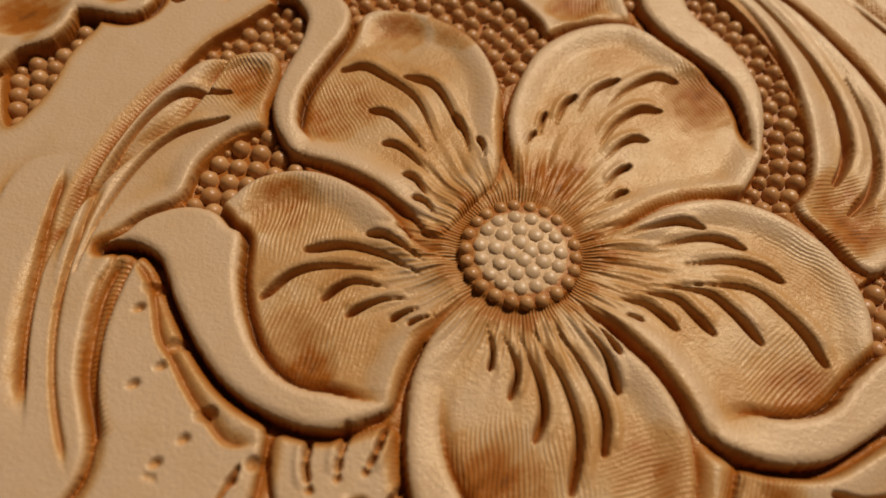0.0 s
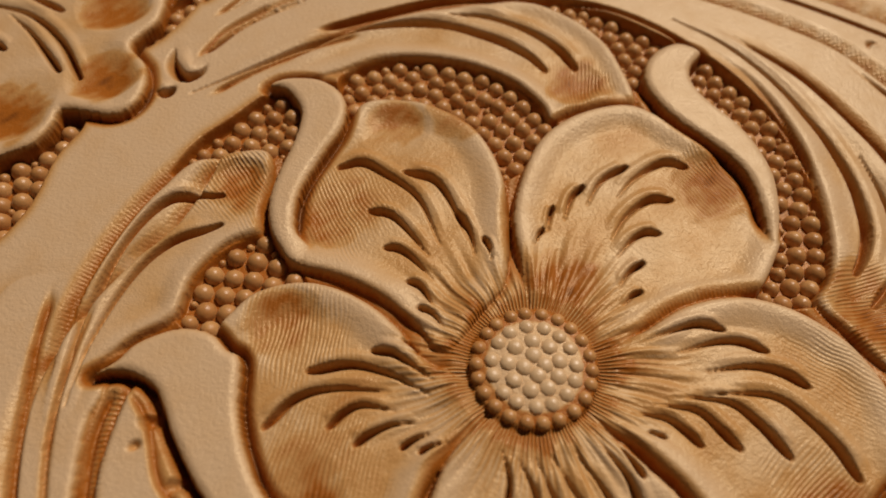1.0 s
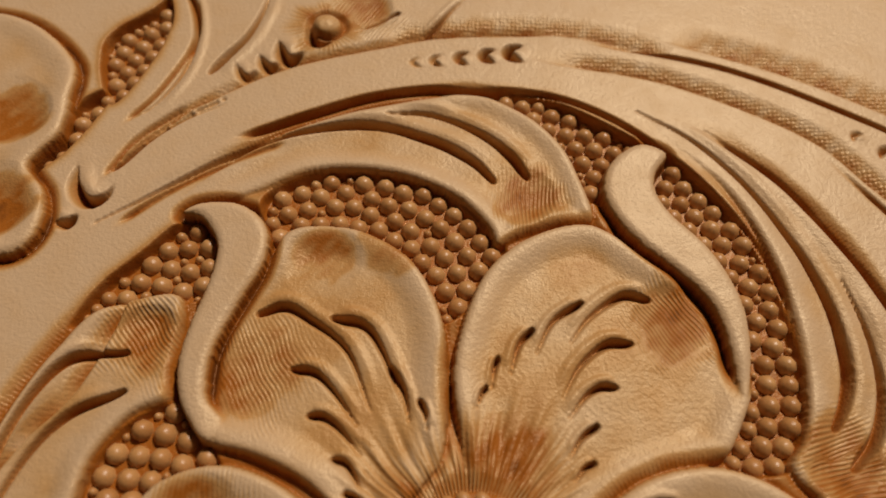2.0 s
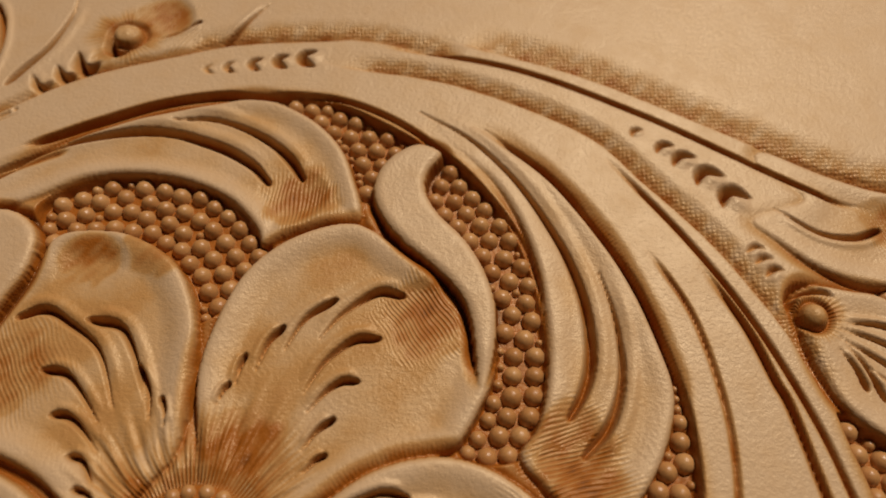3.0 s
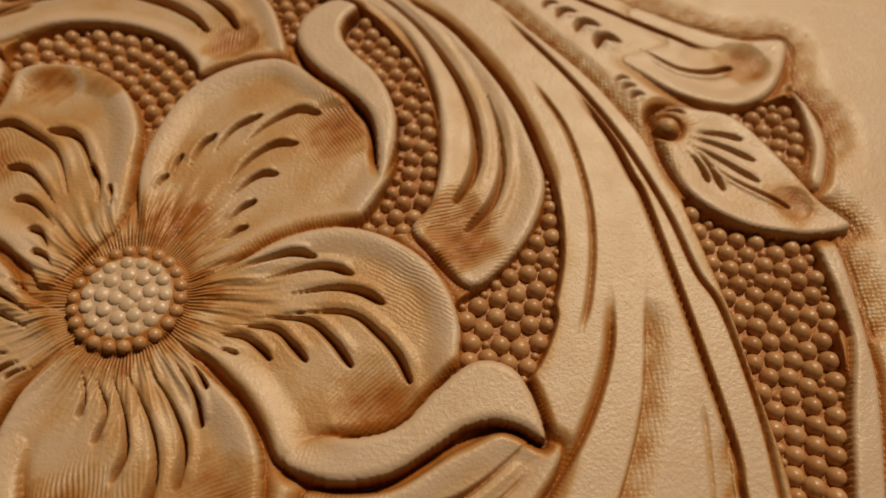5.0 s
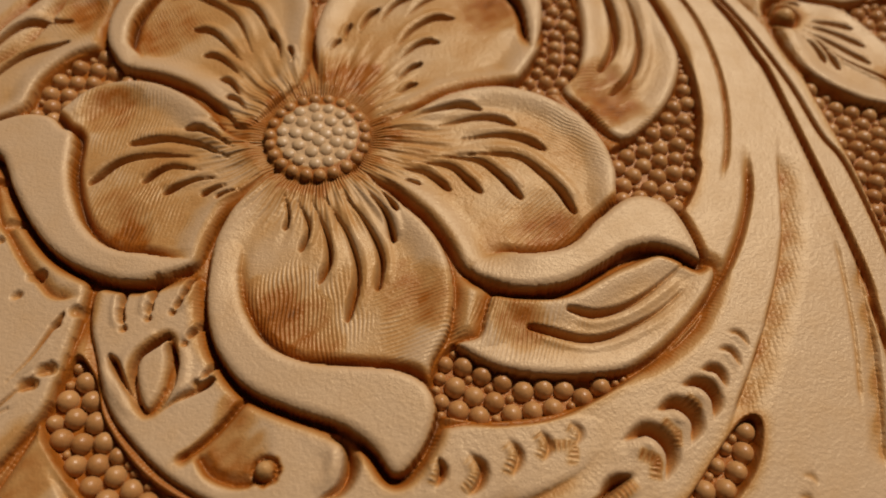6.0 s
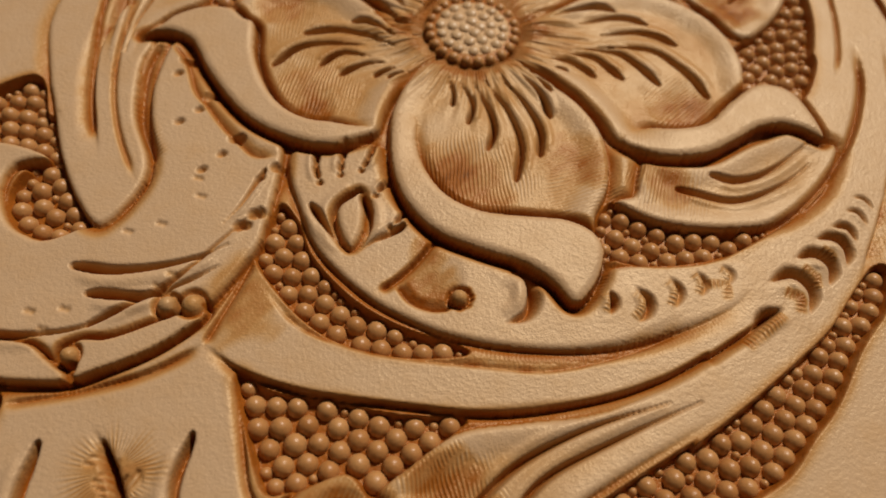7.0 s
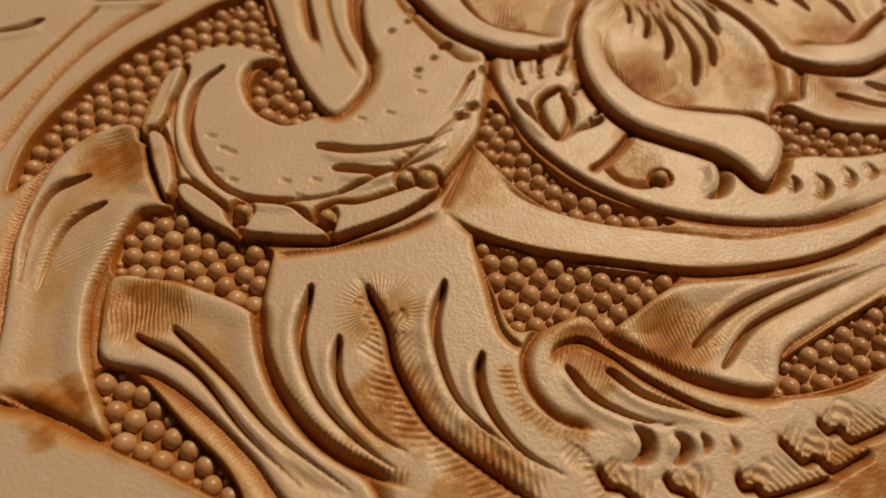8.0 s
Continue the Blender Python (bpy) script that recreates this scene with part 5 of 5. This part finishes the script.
def surface_mesh(name, region):
    """The cells of one region as a mesh, with its dye and tool lines."""
    r, c = np.nonzero(REGION[:-1, :-1] == region)
    if not len(r):
        return None
    base = r * NX + c
    quads = np.stack([base, base + 1, base + NX + 1, base + NX], 1)
    used, faces = np.unique(quads, return_inverse=True)
    faces = faces.reshape(-1)
    me = bpy.data.meshes.new(name)
    me.vertices.add(len(used))
    me.vertices.foreach_set("co", (np.stack([GX.ravel()[used], GY.ravel()[used], (H + BULGE).ravel()[used]], 1) * U).ravel())
    me.loops.add(len(faces))
    me.loops.foreach_set("vertex_index", faces.astype(np.int32))
    me.polygons.add(len(quads))
    me.polygons.foreach_set("loop_start", np.arange(0, len(faces), 4, dtype=np.int32))
    me.update(calc_edges=True)
    for key, field in (("dye", DYE), ("matting", MATTE), ("line_depth", LINE), ("line_phase", PHASE)):
        me.attributes.new(key, "FLOAT", "POINT").data.foreach_set("value", field.ravel()[used].astype(np.float32))
    me.polygons.foreach_set("use_smooth", np.ones(len(quads), bool))
    me.normals_split_custom_set_from_vertices(NORMALS.reshape(-1, 3)[used].tolist())
    me.materials.append(LEATHER)
    return me


def part(name, data, parent, label=""):
    ob = new(name, data)
    ob.parent = parent
    return tagged(ob, label) if label else ob


panel = tagged(new("leather_panel"), "tan tooled leather panel carved with a flower and scrolling leaves", "leather panel")
LABELS = {
    "hide": "smooth cream-tan leather with scrolling stems cut into it",
    "ground": "sunken brown ground between the leaves",
    "leaf": "carved leaf with dished brown hollow and gouged veins",
    "rim_stem": "narrow raised border stem",
    "bud": "carved seed pod with crescent tool marks",
    "scroll_leaf": "broad curled leaf with scalloped edge",
    "stem": "broad smooth raised stem",
    "lobe": "scalloped lobe of the curled leaf",
    "leaflet": "small pointed leaf on the seed pod",
    "flower_edge": "corner of a second carved flower",
}
GROUNDS = {}
boss = part("flower", surface_mesh("flower", FLOWER), panel, "domed flower middle set with seeds")
for n, kind in enumerate(PARTS):
    if n == FLOWER:
        continue
    data = surface_mesh(kind, n)
    if data is None:
        continue
    if kind in ("petal", "curl"):
        ob = part("petal" if kind == "petal" else "turned_edge", data, boss, "" if kind == "petal" else "smooth rolled petal edge")
    else:
        ob = part(kind, data, panel, LABELS.get(kind, ""))
    if kind == "ground":
        GROUNDS[n] = ob

# The hide's thickness below the carving.
bm = bmesh.new()
bmesh.ops.create_cube(bm, size=1)
for v in bm.verts:
    v.co = Vector(((X0 + X1) / 2 + v.co.x * (X1 - X0 - 0.1), (Y0 + Y1) / 2 + v.co.y * (Y1 - Y0 - 0.1), -3.4 + v.co.z * 1.3)) * U
me = bpy.data.meshes.new("flesh_side")
bm.to_mesh(me)
bm.free()
me.materials.append(PLAIN)
part("flesh_side", me, panel, "undyed underside of the hide")

# ---- the bench under the panel ----
wood = bpy.data.materials.new("bench_wood")
wood.use_nodes = True
wnt = wood.node_tree
wco = wnt.nodes.new("ShaderNodeNewGeometry").outputs["Position"]
wcol = mix(wnt, (0.16, 0.085, 0.04, 1), (0.30, 0.17, 0.085, 1), noise_node(wnt, 25, 5, 0.6, wco))
wnt.links.new(wcol, wnt.nodes["Principled BSDF"].inputs["Base Color"])
bm = bmesh.new()
bmesh.ops.create_cube(bm, size=1)
for v in bm.verts:
    v.co = Vector((v.co.x * 0.9, v.co.y * 0.6, v.co.z * 0.03 - 4.06 * U - 0.015))
bmesh.ops.bevel(bm, geom=bm.edges[:], offset=0.003, segments=2, affect="EDGES")
me = bpy.data.meshes.new("bench_top")
bm.to_mesh(me)
bm.free()
me.materials.append(wood)
tagged(new("bench_top", me), "dark wooden bench top under the leather", "bench", kind="structure")

# ---- seeds pressed into the sunken ground ----


def seed_verts(segments=9, rings=3):
    """A low dome of radius one, standing on its rim."""
    v, f = [(0, 0, 1)], []
    for k in range(1, rings + 1):
        a = math.pi / 2 * (1.12 * k / rings)
        v += [(math.sin(a) * math.cos(2 * math.pi * i / segments), math.sin(a) * math.sin(2 * math.pi * i / segments), math.cos(a)) for i in range(segments)]
    for i in range(segments):
        j = (i + 1) % segments
        f.append((0, 1 + i, 1 + j))
        for k in range(rings - 1):
            a, b = 1 + k * segments, 1 + (k + 1) * segments
            f.append((a + i, b + i, b + j, a + j))
    return v, f


def seed_mesh(name, places, material, segments=9, rings=3):
    """One mesh of seeds, each place being x, y, z, radius, height and turn in metres and radians."""
    v, f = seed_verts(segments, rings)
    v = np.array(v)
    verts, faces = [], []
    for x, y, z, r, h, turn in places:
        c, s = math.cos(turn), math.sin(turn)
        faces += [tuple(i + len(verts) for i in q) for q in f]
        verts += [(x + r * (c * a - s * b), y + r * (s * a + c * b), z + h * e) for a, b, e in v]
    me = bpy.data.meshes.new(name)
    me.from_pydata(verts, [], faces)
    me.polygons.foreach_set("use_smooth", np.ones(len(me.polygons), bool))
    me.materials.append(material)
    return me


def bulge(x, y):
    return 0.35 - 0.0006 * (x * x + y * y)


def height_at(x, y):
    i, j = int(round((y - Y0) / STEP)), int(round((x - X0) / STEP))
    return H[i, j] if 0 <= i < NY and 0 <= j < NX else 9.0


def region_at(x, y):
    i, j = int(round((y - Y0) / STEP)), int(round((x - X0) / STEP))
    return REGION[i, j] if 0 <= i < NY and 0 <= j < NX else 0


rng = random.Random(7)
CIRCLE = [(math.cos(a * math.pi / 5), math.sin(a * math.pi / 5)) for a in range(10)]
taken = {}


def crowded(x, y, r):
    i, j = int(x // 1), int(y // 1)
    return any(math.hypot(x - p, y - q) < 0.93 * (r + s) for u in (-1, 0, 1) for v in (-1, 0, 1) for p, q, s in taken.get((i + u, j + v), ()))


seeds = []


def try_seed(x, y, r, clear=0.62):
    if region_at(x, y) not in GROUNDS or height_at(x, y) > FLOOR + 0.12 or crowded(x, y, r):
        return
    if max(height_at(x + r * clear * c, y + r * clear * s) for c, s in CIRCLE) > FLOOR + 0.4:
        return
    taken.setdefault((int(x // 1), int(y // 1)), []).append((x, y, r))
    seeds.append((x, y, r))


# Each hollow is filled from one end to the other, row beside row, then the gaps take smaller seeds.
for home in GROUNDS:
    cells = np.argwhere(REGION == home)
    if not len(cells):
        continue
    spots = np.stack([X0 + cells[:, 1] * STEP, Y0 + cells[:, 0] * STEP], 1)
    middle = spots.mean(0)
    axis = np.linalg.eigh(np.cov((spots - middle).T))[1][:, 1]
    u = (spots - middle) @ axis
    v = (spots - middle) @ np.array([-axis[1], axis[0]])
    u = u + 0.35 * np.sin(v * 0.9 + home) + 0.02 * v * v
    for size in (0.56, 0.45, 0.34, 0.24):
        for n in np.argsort(u):
            try_seed(spots[n, 0], spots[n, 1], size * rng.uniform(0.95, 1.05), 0.72)
near_seeds = [s for s in seeds if -19 < s[0] < 17.5 and 3 < s[1] < 27][:330]
rest = {}
chosen = set(near_seeds)
one = seed_mesh("seed", [(0, 0, 0, 1, 1, 0)], SEED, 8, 3)
for x, y, r in seeds:
    z, h = FLOOR - 0.06 + bulge(x, y), r * rng.uniform(0.82, 1.05) + 0.13
    home = GROUNDS[region_at(x, y)]
    if (x, y, r) in chosen:
        ob = part("seed", one, home)
        ob.matrix_basis = Matrix.LocRotScale(Vector((x, y, z)) * U, Euler((rng.uniform(-0.1, 0.1), rng.uniform(-0.1, 0.1), rng.uniform(0, 6))), (r * U, r * U, h * U))
    else:
        rest.setdefault(home, []).append((x * U, y * U, z * U, r * U, h * U, rng.uniform(0, 6)))
for home, places in rest.items():
    tagged(part("seed_field", seed_mesh("seed_field", places, SEED, 12, 4), home), kind="stuff")

# The flower's own seeds: an outer brown ring and paler ones within.
pale = seed_mesh("pale_seed", [(0, 0, 0, 1, 1, 0)], PALE_SEED, 8, 3)
dark = seed_mesh("dark_seed", [(0, 0, 0, 1, 1, 0)], SEED, 8, 3)
for count, far, r, me, start in ((22, 2.72, 0.38, dark, 0.0), (15, 1.98, 0.42, pale, 0.1), (9, 1.22, 0.46, pale, 0.3), (4, 0.5, 0.46, pale, 0.2)):
    for i in range(count):
        a = start + 2 * math.pi * (i + rng.uniform(-0.08, 0.08)) / count
        x, y = far * math.cos(a), far * math.sin(a)
        ob = part("seed", me, boss)
        ob.matrix_basis = Matrix.LocRotScale(Vector((x, y, height_at(x, y) + bulge(x, y) - 0.08)) * U, Euler((0.35 * far / 2.7 * -math.sin(a), 0.35 * far / 2.7 * math.cos(a), a)), (r * U, r * U, (0.34 if me is dark else 0.27) * U))
